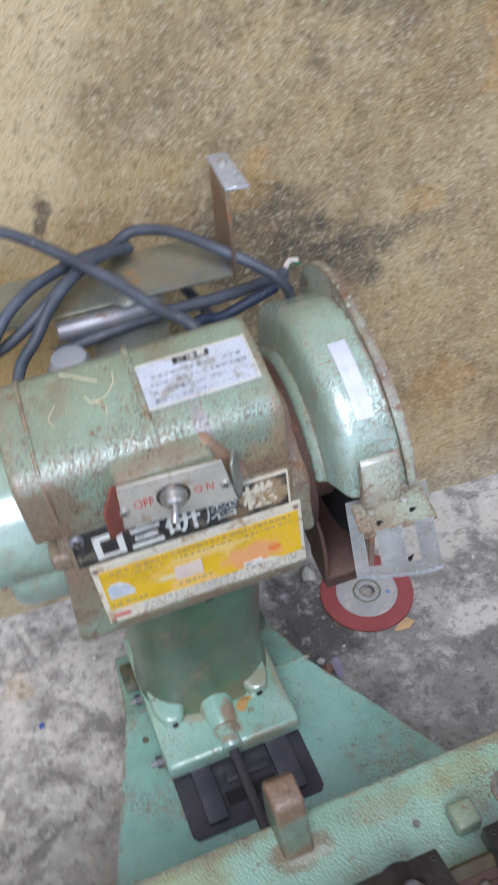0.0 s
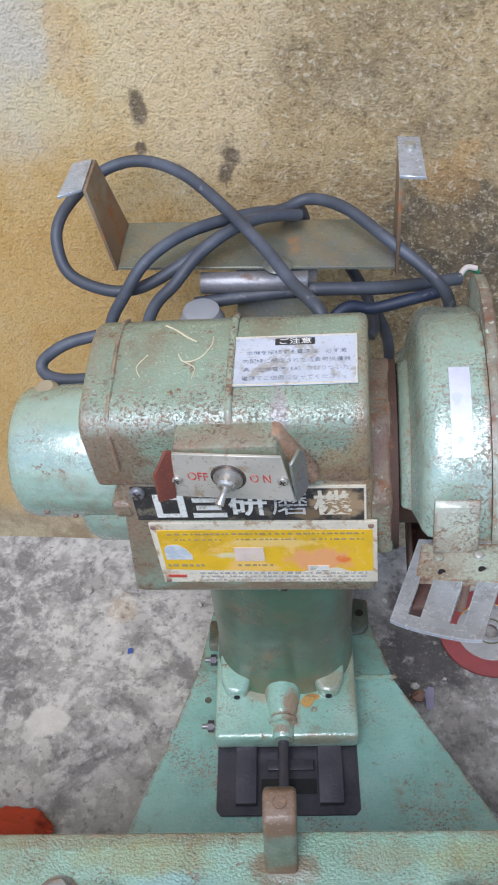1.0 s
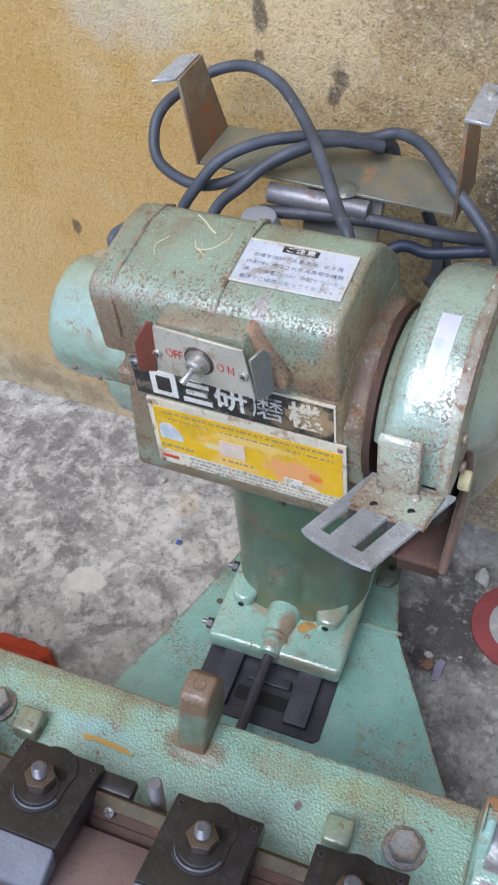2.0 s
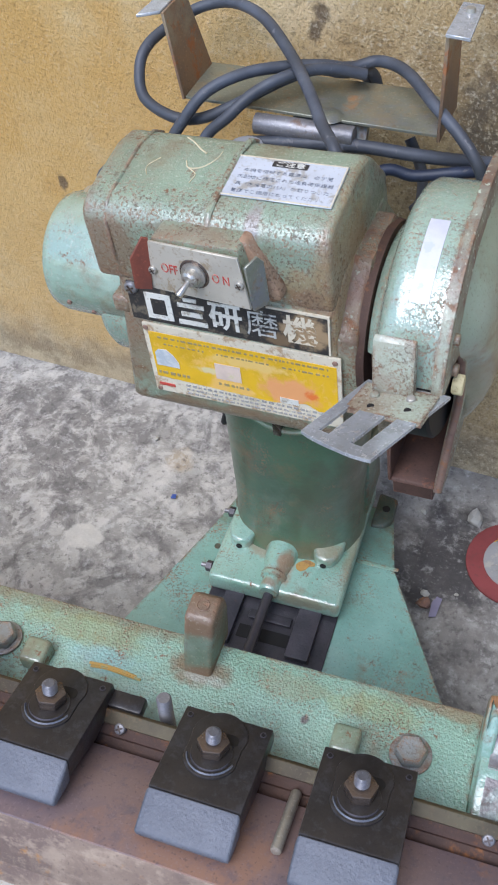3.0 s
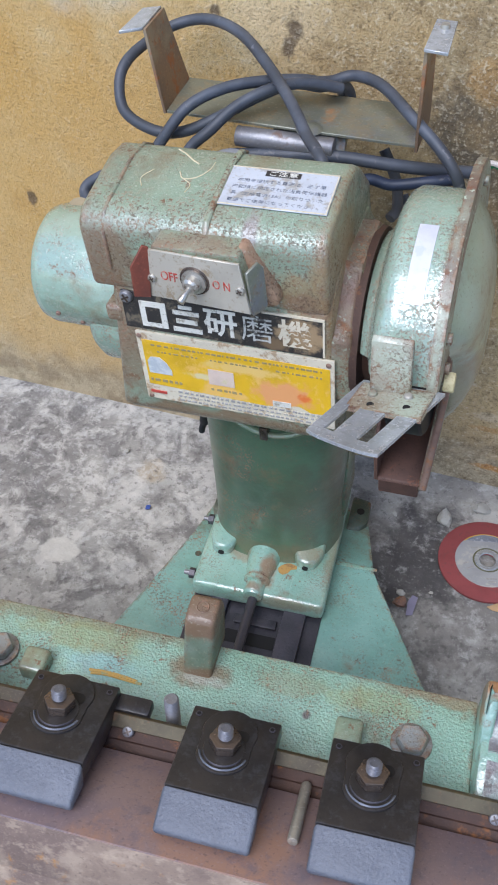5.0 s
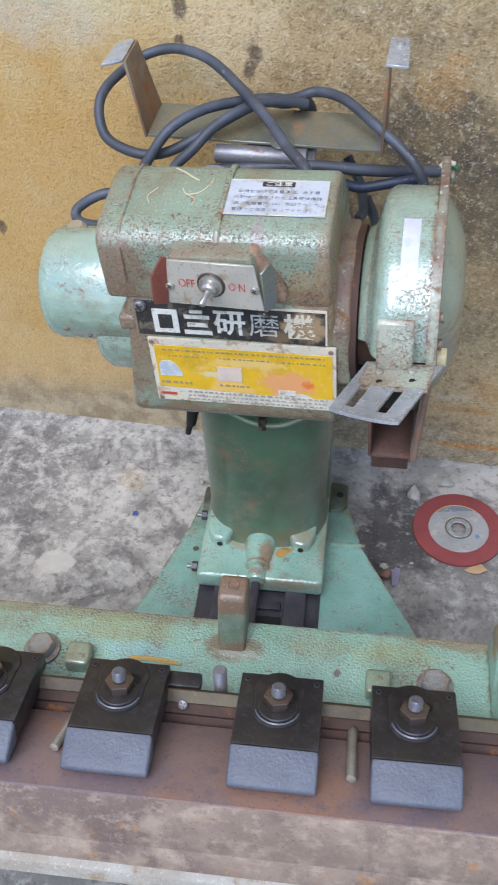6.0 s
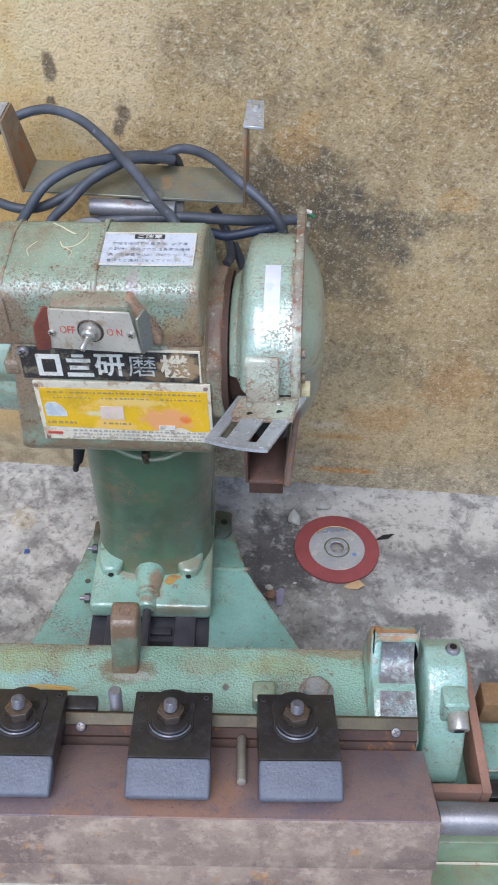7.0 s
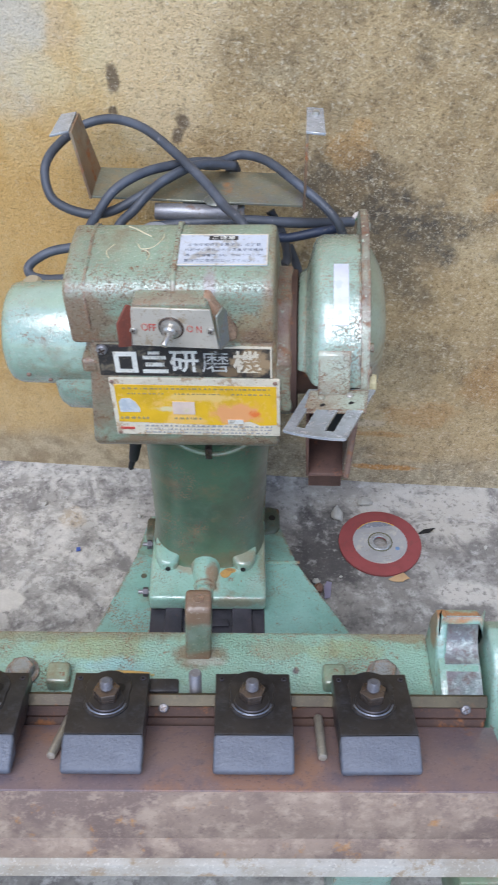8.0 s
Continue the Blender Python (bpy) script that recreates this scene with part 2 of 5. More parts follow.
COVERPAINT = paint("smooth_green_cover_paint", srgb(146, 164, 142), srgb(138, 150, 126), rust=0.64, gloss=0.3, stain=0.50, wear=0.3, chips=0.0, reach=0.004, bump=0.25, pits=0.5, pit_from=0.52, coat=0.7, patches=((0.15, 0.06, -0.06, 0.05, 0.04, 0.05, 0.45, srgb(146, 114, 84)), (0.155, 0.14, -0.02, 0.05, 0.04, 0.06, 0.35, srgb(146, 122, 90))))
CAPPAINT = paint("seafoam_enamel", srgb(156, 182, 164), srgb(144, 168, 150), rust=0.59, gloss=0.2, stain=0.52, wear=0.7, coat=1.0, pits=0.9, pit_from=0.44, coat_rough=0.15)
COLUMN = paint("bottle_green_enamel", srgb(84, 112, 86), srgb(68, 92, 70), rust=0.66, gloss=0.4, stain=0.50, bump=0.3, wear=0.6, chips=0.0, coat=0.7, pits=0.9, pit_from=0.46, patches=((0.045, 0.435, 0.19, 0.04, 0.08, 0.07, 0.45, srgb(86, 84, 66)), (0.0, 0.435, 0.115, 0.07, 0.03, 0.010, 0.4, srgb(112, 98, 70))))
# a darker green than the column's, for the ears and a bolt hole
DARKGREEN = paint("grime_dark_green_paint", srgb(62, 78, 64), srgb(48, 58, 50), rust=0.58, gloss=0.5, stain=0.48, bump=0.3, wear=0.3, chips=0.0, pits=0.6, coat=0.3)
WEB = paint("orange_rusted_web", srgb(170, 136, 112), srgb(150, 124, 100), rust=0.55, gloss=0.5, stain=0.48, wear=0.4, pits=0.8, pit_from=0.4, chips=0.3, coat=0.3)
STRAP = paint("rusty_strap_enamel", srgb(174, 184, 164), srgb(164, 152, 134), rust=0.56, gloss=0.4, stain=0.47, chips=0.5, pits=0.8, pit_from=0.36, reach=0.004, wear=0.8, coat=0.5)
PLATE = paint("flat_mint_plate_paint", srgb(134, 176, 164), srgb(114, 158, 146), rust=0.63, gloss=0.35, stain=0.52, bump=0.35, wear=0.7, chips=0.15, pits=0.9, pit_from=0.47, coat=0.8)
OLIVE = paint("dull_olive_green_paint", srgb(122, 142, 112), srgb(108, 124, 98), rust=0.66, gloss=0.45, stain=0.52, bump=0.2, wear=0.4, chips=0.0, pits=0.3, coat=0.4)
CHUTE = iron("dark_rusted_sheet", srgb(78, 58, 52), srgb(104, 76, 64), 0.6, 0.2, 0.58, srgb(158, 102, 68), bump=0.15, scale=22, edge=0.7)
RUSTY = iron("rusted_cast_iron", srgb(116, 88, 76), srgb(140, 114, 100), 0.75, 0.1, 0.56, srgb(156, 108, 72))
BARTOP = iron("brown_patina_steel", srgb(126, 110, 112), srgb(144, 122, 116), 0.36, 0.15, 0.60, srgb(154, 118, 98), scale=16, patch=srgb(156, 122, 104), veil=srgb(108, 100, 110), blot=1.0, bump=0.15, edge=0.0)
BARFRONT = iron("worn_brown_steel_face", srgb(140, 121, 108), srgb(162, 142, 126), 0.6, 0.1, 0.58, srgb(186, 136, 82), scale=22, patch=srgb(116, 98, 92), veil=srgb(190, 170, 150), edge=0.12, drawn=(0.75, 1, 1))
BLACK = iron("black_oxide_steel", srgb(45, 43, 43), srgb(58, 54, 52), 0.34, 0.25, 0.66, srgb(96, 82, 68), bump=0.18, edge=0.6, veil=srgb(74, 74, 78))
DARK = iron("dark_slide_steel", srgb(56, 56, 62), srgb(78, 74, 80), 0.42, 0.3, 0.64, srgb(96, 70, 62))
GREYTIP = iron("grey_cast_steel", srgb(90, 94, 104), srgb(106, 110, 120), 0.5, 0.1, 0.62, srgb(84, 88, 100), bump=0.6, grain=420, deep=0.0011)
STEEL = iron("dull_galvanised_steel", srgb(196, 200, 204), srgb(166, 170, 174), 0.26, 0.45, 0.60, srgb(150, 124, 100), bump=0.12, veil=srgb(146, 146, 146), edge=0.4)
BRACKET = iron("heat_tinted_sheet_steel", srgb(140, 142, 126), srgb(120, 122, 108), 0.32, 0.4, 0.58, srgb(158, 112, 66), bump=0.1, scale=12, patch=srgb(136, 138, 150), veil=srgb(160, 142, 110))
ARM = iron("browned_sheet_steel", srgb(142, 112, 84), srgb(116, 98, 84), 0.4, 0.3, 0.53, srgb(170, 104, 56), bump=0.12, scale=18, patch=srgb(150, 138, 116))
BOLTGREY = paint("grey_green_bolt_paint", srgb(150, 156, 154), srgb(136, 140, 136), rust=0.62, gloss=0.4, stain=0.5)
NUT = iron("oily_brown_steel", srgb(84, 74, 68), srgb(114, 102, 94), 0.24, 0.7, 0.60, srgb(108, 70, 48), edge=0.5)
TRAYRIM = iron("pink_brown_rusted_rim", srgb(168, 126, 108), srgb(150, 116, 100), 0.7, 0.1, 0.56, srgb(176, 122, 84))
THREAD = iron("blued_thread_steel", srgb(132, 136, 146), srgb(104, 104, 110), 0.35, 0.5, 0.6, srgb(110, 84, 66))
STUD = iron("bright_stud_steel", srgb(178, 174, 164), srgb(150, 144, 130), 0.34, 0.5, 0.62, srgb(146, 118, 84))
BRASSY = iron("tarnished_strip_steel", srgb(92, 84, 62), srgb(66, 56, 42), 0.38, 0.3, 0.54, srgb(116, 84, 54), scale=26, bump=0.1, edge=0.15)
REDRUST = iron("red_rusted_sheet", srgb(138, 74, 56), srgb(108, 62, 52), 0.7, 0.1, 0.56, srgb(170, 100, 66))
# orange-flecked rust; its base is darkened to carry the strip backing's shadow
RUST_IN_SHADE = iron("orange_rusted_steel", srgb(84, 60, 48), srgb(68, 50, 44), 0.7, 0.1, 0.56, srgb(150, 98, 56), scale=26)
SHAFT = iron("dull_shaft_steel", srgb(146, 146, 150), srgb(122, 120, 122), 0.4, 0.5, 0.58, srgb(124, 96, 76), scale=20)
BORE = iron("scraped_bore", srgb(122, 132, 128), srgb(152, 156, 154), 0.34, 0.35, 0.52, srgb(112, 98, 94), scale=34, patch=srgb(120, 112, 114), veil=srgb(186, 200, 194), bump=0.5)
ALLOY = iron("pale_edge_strip", srgb(186, 182, 172), srgb(160, 150, 134), 0.6, 0.1, 0.54, srgb(150, 128, 98), scale=20)


def rubber(name, c):
    n = Nodes(name, c, 0.5)
    n.layer(n.span(n.noise(25, 5), 0.4, 0.7), tuple(v * 1.8 for v in c[:3]) + (1,))
    n.spots(120, 0.6, 0.72, srgb(112, 112, 116), 0.8)
    n.relief(n.noise(300, 3), 0.15, 0.0006)
    return n.done()


CABLE = rubber("black_rubber_cable", srgb(64, 68, 76))
CABLE_BLUE = rubber("navy_rubber_cable", srgb(36, 44, 62))


def plain(name, c, rough=0.5, metal=0.0, wear=None, scale=60, patches=()):
    n = Nodes(name, c, rough, metal)
    n.layer(n.span(n.noise(40, 5), 0.4, 0.75), tuple(v * 0.8 for v in c[:3]) + (1,))
    if wear:
        n.layer(n.calc("MULTIPLY", n.span(n.noise(scale, 7, 0.68, 0.3), 0.54, 0.64), 0.85), wear, 0.7)
        n.layer(n.calc("MULTIPLY", n.span(n.noise(scale * 5, 5, 0.6), 0.58, 0.66), 0.5), wear, 0.7)
    for px, py, pz, rx, ry, rz, tone in patches:
        n.layer(n.near(px, py, pz, rx, ry, rz, 0.6, 90), tone)
    n.relief(n.noise(200, 3), 0.1, 0.0005)
    return n.done()


WHITE_INK = plain("white_print", srgb(226, 224, 214), 0.5, wear=srgb(150, 140, 120), scale=90)
BLACK_INK = plain("black_print", srgb(52, 49, 48), 0.5, wear=srgb(120, 110, 92), scale=70, patches=((0.052, 0, 0.022, 0.018, 0.02, 0.016, srgb(160, 136, 104)), (0.030, 0, 0.012, 0.012, 0.02, 0.006, srgb(120, 100, 76))))
YELLOW = plain("yellow_print", srgb(226, 180, 38), 0.42, wear=srgb(232, 186, 104), scale=30, patches=((0.034, 0, -0.036, 0.022, 0.02, 0.014, srgb(226, 160, 104)), (0.050, 0, -0.036, 0.006, 0.02, 0.006, srgb(224, 120, 60)), (0.0, 0, -0.016, 0.03, 0.02, 0.006, srgb(226, 190, 110)), (-0.03, 0, -0.03, 0.012, 0.02, 0.004, srgb(216, 200, 150))))
CREAM = plain("cream_label_edge", srgb(216, 206, 184), 0.5, wear=srgb(168, 138, 104), scale=70)
TAPE = plain("glossy_pale_tape", srgb(214, 214, 226), 0.12, wear=srgb(190, 196, 190), scale=120)
SILVER = plain("silver_foil_plate", srgb(198, 203, 211), 0.34, 0.12, wear=srgb(160, 154, 142))
SWITCH = plain("grey_switch_plate", srgb(196, 190, 176), 0.42, 0.3, wear=srgb(160, 140, 112))
RED_INK = plain("red_print", srgb(184, 70, 60), 0.5, wear=srgb(190, 150, 134), scale=160)
PALE_INK = plain("faded_print", srgb(160, 144, 100), 0.6)
FAINT_INK = plain("faint_print", srgb(158, 156, 152), 0.6, wear=srgb(206, 198, 180), scale=120)
BLUE_INK = plain("blue_print", srgb(110, 140, 180), 0.6)
OLIVE_INK = plain("olive_print", srgb(96, 96, 70), 0.6)
GREY_INK = plain("grey_print", srgb(122, 126, 136), 0.6, wear=srgb(180, 182, 186), scale=240)
SCRATCHED = plain("scratched_grey_print", srgb(196, 196, 190), 0.5, wear=srgb(60, 56, 54), scale=120)
PICTURE = plain("blue_grey_picture", srgb(206, 208, 208), 0.5, wear=srgb(172, 180, 186), scale=34)
PINKISH = plain("pink_grey_picture", srgb(222, 200, 184), 0.5, wear=srgb(206, 196, 150), scale=70)
CHROME = plain("chrome", srgb(196, 192, 184), 0.3, 0.8, wear=srgb(130, 116, 98), scale=150)
TANNED = plain("tan_plastic", srgb(170, 156, 128), 0.6)
GREYKNOB = plain("grey_plastic", srgb(150, 152, 156), 0.5)
IVORY = plain("ivory_plastic", srgb(206, 194, 150), 0.5, wear=srgb(150, 120, 84), scale=120)
GREEN_WIRE = plain("green_wire_insulation", srgb(46, 130, 86), 0.4)
WHITE_WIRE = plain("white_wire_insulation", srgb(204, 194, 184), 0.4)
DISC_RED = plain("red_resin_abrasive", srgb(142, 70, 70), 0.85, wear=srgb(124, 66, 64), scale=140)
DISC_PAPER = plain("grey_disc_paper", srgb(162, 162, 162), 0.6, wear=srgb(184, 180, 170))
STONE = plain("pale_grey_stone", srgb(176, 174, 166), 0.9, wear=srgb(140, 138, 130))
CLOTH = plain("orange_red_rag", srgb(176, 66, 34), 0.9, wear=srgb(130, 46, 26))
LEAF = plain("dry_tan_leaf", srgb(190, 158, 118), 0.8)
SOCKET = plain("dark_socket", srgb(22, 20, 20), 0.7)
MARKER = plain("orange_marker", srgb(204, 166, 92), 0.8, wear=srgb(160, 176, 140), scale=160)
MOSS = plain("black_rubber_plug", srgb(36, 38, 40), 0.6)
CHALK = plain("yellow_chalk", srgb(206, 196, 164), 0.9)


def wall_material():
    n = Nodes("weathered_ochre_render", srgb(188, 163, 120), 0.92)
    sep = n.t.nodes.new("ShaderNodeSeparateXYZ")
    n.t.links.new(n.co, sep.inputs[0])
    x, z = sep.outputs[0], sep.outputs[2]
    n.layer(n.span(n.noise(5, 8, 0.66), 0.38, 0.64), srgb(154, 130, 93))
    n.layer(n.calc("MULTIPLY", n.span(n.noise(11, 8, 0.68), 0.46, 0.66), 0.7), srgb(188, 162, 116))
    n.layer(n.calc("MULTIPLY", n.span(n.noise(16, 8, 0.7), 0.50, 0.70), 0.6), srgb(110, 95, 70))
    n.layer(n.calc("MULTIPLY", n.span(n.noise(3.2, 9, 0.7, 0.5), 0.50, 0.62), 0.55), srgb(198, 178, 138))
    n.layer(n.calc("MULTIPLY", n.span(n.noise(4.1, 9, 0.72, 0.5), 0.54, 0.66), 0.6), srgb(106, 93, 70))
    # ochre limewash left on one side, thinning to bare render
    edge = n.calc("ADD", x, n.calc("MULTIPLY", n.calc("SUBTRACT", n.noise(6, 7, 0.62), 0.5), 0.35))
    ochre = n.span(edge, 0.17, -0.05)
    n.layer(ochre, srgb(210, 178, 122))
    n.layer(n.calc("MULTIPLY", ochre, n.span(n.noise(9, 6, 0.62), 0.44, 0.62)), srgb(200, 160, 94))
    n.layer(n.calc("MULTIPLY", ochre, n.calc("MULTIPLY", n.span(n.noise(4, 8, 0.66, 0.4), 0.50, 0.62), 0.65)), srgb(222, 206, 164))
    n.layer(n.calc("MULTIPLY", ochre, n.calc("MULTIPLY", n.span(n.noise(13, 8, 0.7), 0.54, 0.68), 0.6)), srgb(178, 140, 84))
    n.layer(n.calc("MULTIPLY", n.near(-0.09, 0, 0.44, 0.13, 9, 0.12, 0.5, 14), 0.6), srgb(208, 164, 92))
    n.layer(n.calc("MULTIPLY", n.near(-0.30, 0, 0.40, 0.16, 9, 0.30, 0.7, 10), 0.5), srgb(208, 166, 96))
    n.layer(n.calc("MULTIPLY", n.near(-0.15, 0, 0.72, 0.12, 9, 0.17, 0.4, 9), 0.8), srgb(206, 198, 182))
    n.layer(n.calc("MULTIPLY", n.near(0.04, 0, 0.70, 0.08, 9, 0.22, 0.4, 12), 0.7), srgb(222, 198, 156))
    n.layer(n.calc("MULTIPLY", n.near(-0.06, 0, 0.62, 0.02, 9, 0.04, 0.7, 22), 0.4), srgb(210, 164, 92))
    # mould and grime
    for px, pz, rx, rz, k in ((0.236, 0.494, 0.020, 0.018, 1.0), (0.225, 0.462, 0.050, 0.045, 0.8), (0.312, 0.440, 0.050, 0.045, 1.0), (0.27, 0.39, 0.10, 0.07, 0.6), (0.41, 0.68, 0.14, 0.07, 0.6), (0.29, 0.75, 0.09, 0.08, 0.75), (0.33, 0.22, 0.10, 0.05, 0.35), (0.16, 0.62, 0.06, 0.05, 0.25)):
        n.layer(n.calc("MULTIPLY", n.calc("MULTIPLY", n.near(px, 0, pz, rx * 1.15, 9, rz * 1.15, 0.9, 16), n.span(n.noise(30, 8, 0.74), 0.36, 0.60, 0.25, 1.0)), k), srgb(86, 80, 70))
    for px, pz, rx, rz in ((-0.016, 0.575, 0.007, 0.017), (-0.019, 0.540, 0.005, 0.006), (0.052, 0.532, 0.008, 0.010), (0.046, 0.516, 0.007, 0.010), (0.291, 0.062, 0.014, 0.009), (0.303, 0.149, 0.010, 0.008), (-0.245, 0.31, 0.006, 0.012), (0.13, 0.075, 0.03, 0.03), (0.335, 0.058, 0.03, 0.006)):
        n.layer(n.calc("MULTIPLY", n.near(px, 0, pz, rx, 9, rz, 0.5, 60), 0.85), srgb(92, 76, 60))
    for px, pz, rx, rz in ((0.222, 0.505, 0.022, 0.024), (0.235, 0.535, 0.01, 0.01), (0.391, 0.454, 0.018, 0.016), (0.31, 0.050, 0.06, 0.006), (0.46, 0.60, 0.03, 0.05)):
        n.layer(n.calc("MULTIPLY", n.near(px, 0, pz, rx, 9, rz, 0.9, 30), 0.45), srgb(200, 154, 92))
    n.layer(n.calc("MULTIPLY", n.span(n.calc("ADD", z, n.calc("MULTIPLY", n.noise(22, 6), 0.10)), 0.17, 0.07), 0.8), n.mixed(n.span(n.noise(26, 8, 0.7), 0.40, 0.62), srgb(138, 128, 110), srgb(188, 176, 150)))
    # paler, rust-washed render low down on the bare side
    n.layer(n.calc("MULTIPLY", n.near(0.36, 0, 0.12, 0.17, 9, 0.10, 0.6, 12), 0.5), srgb(206, 178, 130))
    for px, pz, rx, rz, k in ((0.32, 0.030, 0.050, 0.006, 0.8), (0.30, 0.095, 0.05, 0.006, 0.5), (0.35, 0.135, 0.05, 0.025, 0.35), (0.44, 0.20, 0.05, 0.05, 0.3)):
        n.layer(n.calc("MULTIPLY", n.near(px, 0, pz, rx, 9, rz, 0.6, 30), k), srgb(190, 132, 62))
    n.layer(n.calc("MULTIPLY", n.near(0.285, 0, 0.115, 0.025, 9, 0.008, 0.6, 40), 0.6), srgb(218, 202, 172))
    # crests of the pebbly render are coloured pale, hollows dark
    coarse = n.noise(210, 5, 0.6)
    grit = n.noise(470, 3, 0.55)
    streak = n.noise(62, 8, 0.72, 0.0, (1.2, 1, 0.9))
    bare = n.span(edge, -0.14, 0.14, 0.3, 1.0)
    n.layer(n.calc("MULTIPLY", n.span(streak, 0.50, 0.68), n.calc("MULTIPLY", bare, 0.40)), srgb(206, 184, 142))
    n.layer(n.calc("MULTIPLY", n.span(streak, 0.48, 0.32), n.calc("MULTIPLY", bare, 0.45)), srgb(104, 86, 60))
    n.layer(n.calc("MULTIPLY", n.span(coarse, 0.54, 0.70), n.calc("MULTIPLY", bare, 0.55)), srgb(224, 210, 182))
    n.layer(n.calc("MULTIPLY", n.span(coarse, 0.46, 0.30), n.calc("MULTIPLY", bare, 0.6)), srgb(104, 86, 62))
    n.layer(n.calc("MULTIPLY", n.span(grit, 0.56, 0.68), n.calc("MULTIPLY", n.span(n.noise(24, 6, 0.66), 0.36, 0.62, 0.25, 1.0), n.calc("ADD", n.calc("MULTIPLY", bare, 0.40), 0.12))), srgb(230, 214, 182))
    n.layer(n.calc("MULTIPLY", n.span(grit, 0.44, 0.32), n.calc("ADD", n.calc("MULTIPLY", bare, 0.30), 0.2)), srgb(110, 88, 58))
    n.relief(streak, 0.18, 0.006)
    n.relief(coarse, 0.5, 0.003)
    n.relief(grit, 0.6, 0.002)
    return n.done()


def floor_material():
    n = Nodes("stained_concrete", srgb(152, 149, 142), 0.9)
    n.layer(n.span(n.noise(5, 7, 0.62), 0.38, 0.66), srgb(120, 117, 113))
    n.layer(n.calc("MULTIPLY", n.near(0.42, 0.615, 0, 0.17, 0.06, 9, 0.55, 18), 0.6), srgb(206, 201, 190))
    n.layer(n.calc("MULTIPLY", n.near(0.41, 0.475, 0, 0.07, 0.020, 9, 0.7, 20), 0.75), srgb(206, 202, 193))
    n.layer(n.calc("MULTIPLY", n.near(0.47, 0.44, 0, 0.05, 0.03, 9, 0.7, 20), 0.75), srgb(206, 202, 193))
    n.layer(n.calc("MULTIPLY", n.span(n.noise(9, 8, 0.7), 0.50, 0.62), 0.5), srgb(186, 184, 178))
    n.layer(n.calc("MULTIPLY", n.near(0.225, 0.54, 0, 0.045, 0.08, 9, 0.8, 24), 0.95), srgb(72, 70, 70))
    n.layer(n.calc("MULTIPLY", n.near(-0.11, 0.60, 0, 0.02, 0.02, 9, 0.5, 40), 0.35), srgb(190, 164, 120))
    left = n.near(-0.28, 0.56, 0, 0.42, 0.26, 9, 0.4, 8)
    n.layer(n.calc("MULTIPLY", n.span(n.noise(26, 8, 0.68, 0.5), 0.46, 0.60), n.calc("MULTIPLY", left, 0.55)), srgb(200, 196, 188))
    n.layer(n.calc("MULTIPLY", n.span(n.noise(48, 8, 0.7, 0.4), 0.50, 0.60), n.calc("MULTIPLY", left, 0.5)), srgb(208, 204, 196))
    n.layer(n.calc("MULTIPLY", n.span(n.noise(20, 8, 0.68, 0.5), 0.48, 0.62), 0.72), srgb(100, 97, 95))
    n.layer(n.calc("MULTIPLY", n.span(n.noise(64, 7, 0.7), 0.52, 0.66), 0.5), srgb(196, 194, 190))
    n.layer(n.calc("MULTIPLY", n.span(n.noise(120, 6, 0.68), 0.53, 0.66), 0.6), srgb(88, 84, 82))
    n.layer(n.calc("MULTIPLY", n.span(n.noise(240, 5, 0.65), 0.56, 0.68), 0.14), srgb(214, 212, 206))
    n.layer(n.calc("MULTIPLY", n.near(-0.176, 0.461, 0, 0.022, 0.018, 9, 0.28, 50, 0.85), 0.75), srgb(204, 200, 190))
    n.relief(n.noise(60, 7, 0.65), 0.4, 0.003)
    n.relief(n.noise(260, 4), 0.35, 0.0012)
    return n.done()


WALL, FLOOR = wall_material(), floor_material()


# ---- mesh helpers ----
def finish(name, bm, material, smooth=40):
    me = bpy.data.meshes.new(name)
    bmesh.ops.recalc_face_normals(bm, faces=bm.faces)
    bm.to_mesh(me)
    bm.free()
    me.materials.append(material)
    if smooth:
        me.shade_smooth()
        me.set_sharp_from_angle(angle=radians(smooth))
    return me


def part(name, bm, material, parent, label="", smooth=40):
    """Link a bmesh as one mesh object under a thing or part."""
    ob = new(name, finish(name, bm, material, smooth))
    ob.parent = parent
    if label:
        ob["label"] = label
    return ob


def thing(name, label, category, m=Matrix(), group=""):
    ob = new(name)
    ob.empty_display_size = 0.02
    ob.matrix_world = m
    return tagged(ob, label, category, group)


def solid(name, bm, material, label, category, m=Matrix(), group="", kind="", smooth=40):
    ob = new(name, finish(name, bm, material, smooth))
    ob.matrix_world = m
    return tagged(ob, label, category, group, kind)


def box(x0, x1, y0, y1, z0, z1, bevel=0.0, seg=2, bm=None, m=Matrix()):
    bm = bm or bmesh.new()
    mid, size = ((x0 + x1) / 2, (y0 + y1) / 2, (z0 + z1) / 2), (x1 - x0, y1 - y0, z1 - z0)
    made = bmesh.ops.create_cube(bm, size=1, matrix=m @ Matrix.Translation(mid) @ Matrix.Diagonal((*size, 1)))
    if bevel:
        edges = {e for v in made["verts"] for e in v.link_edges}
        bmesh.ops.bevel(bm, geom=list(edges), offset=bevel, segments=seg, profile=0.5, affect="EDGES")
    return bm


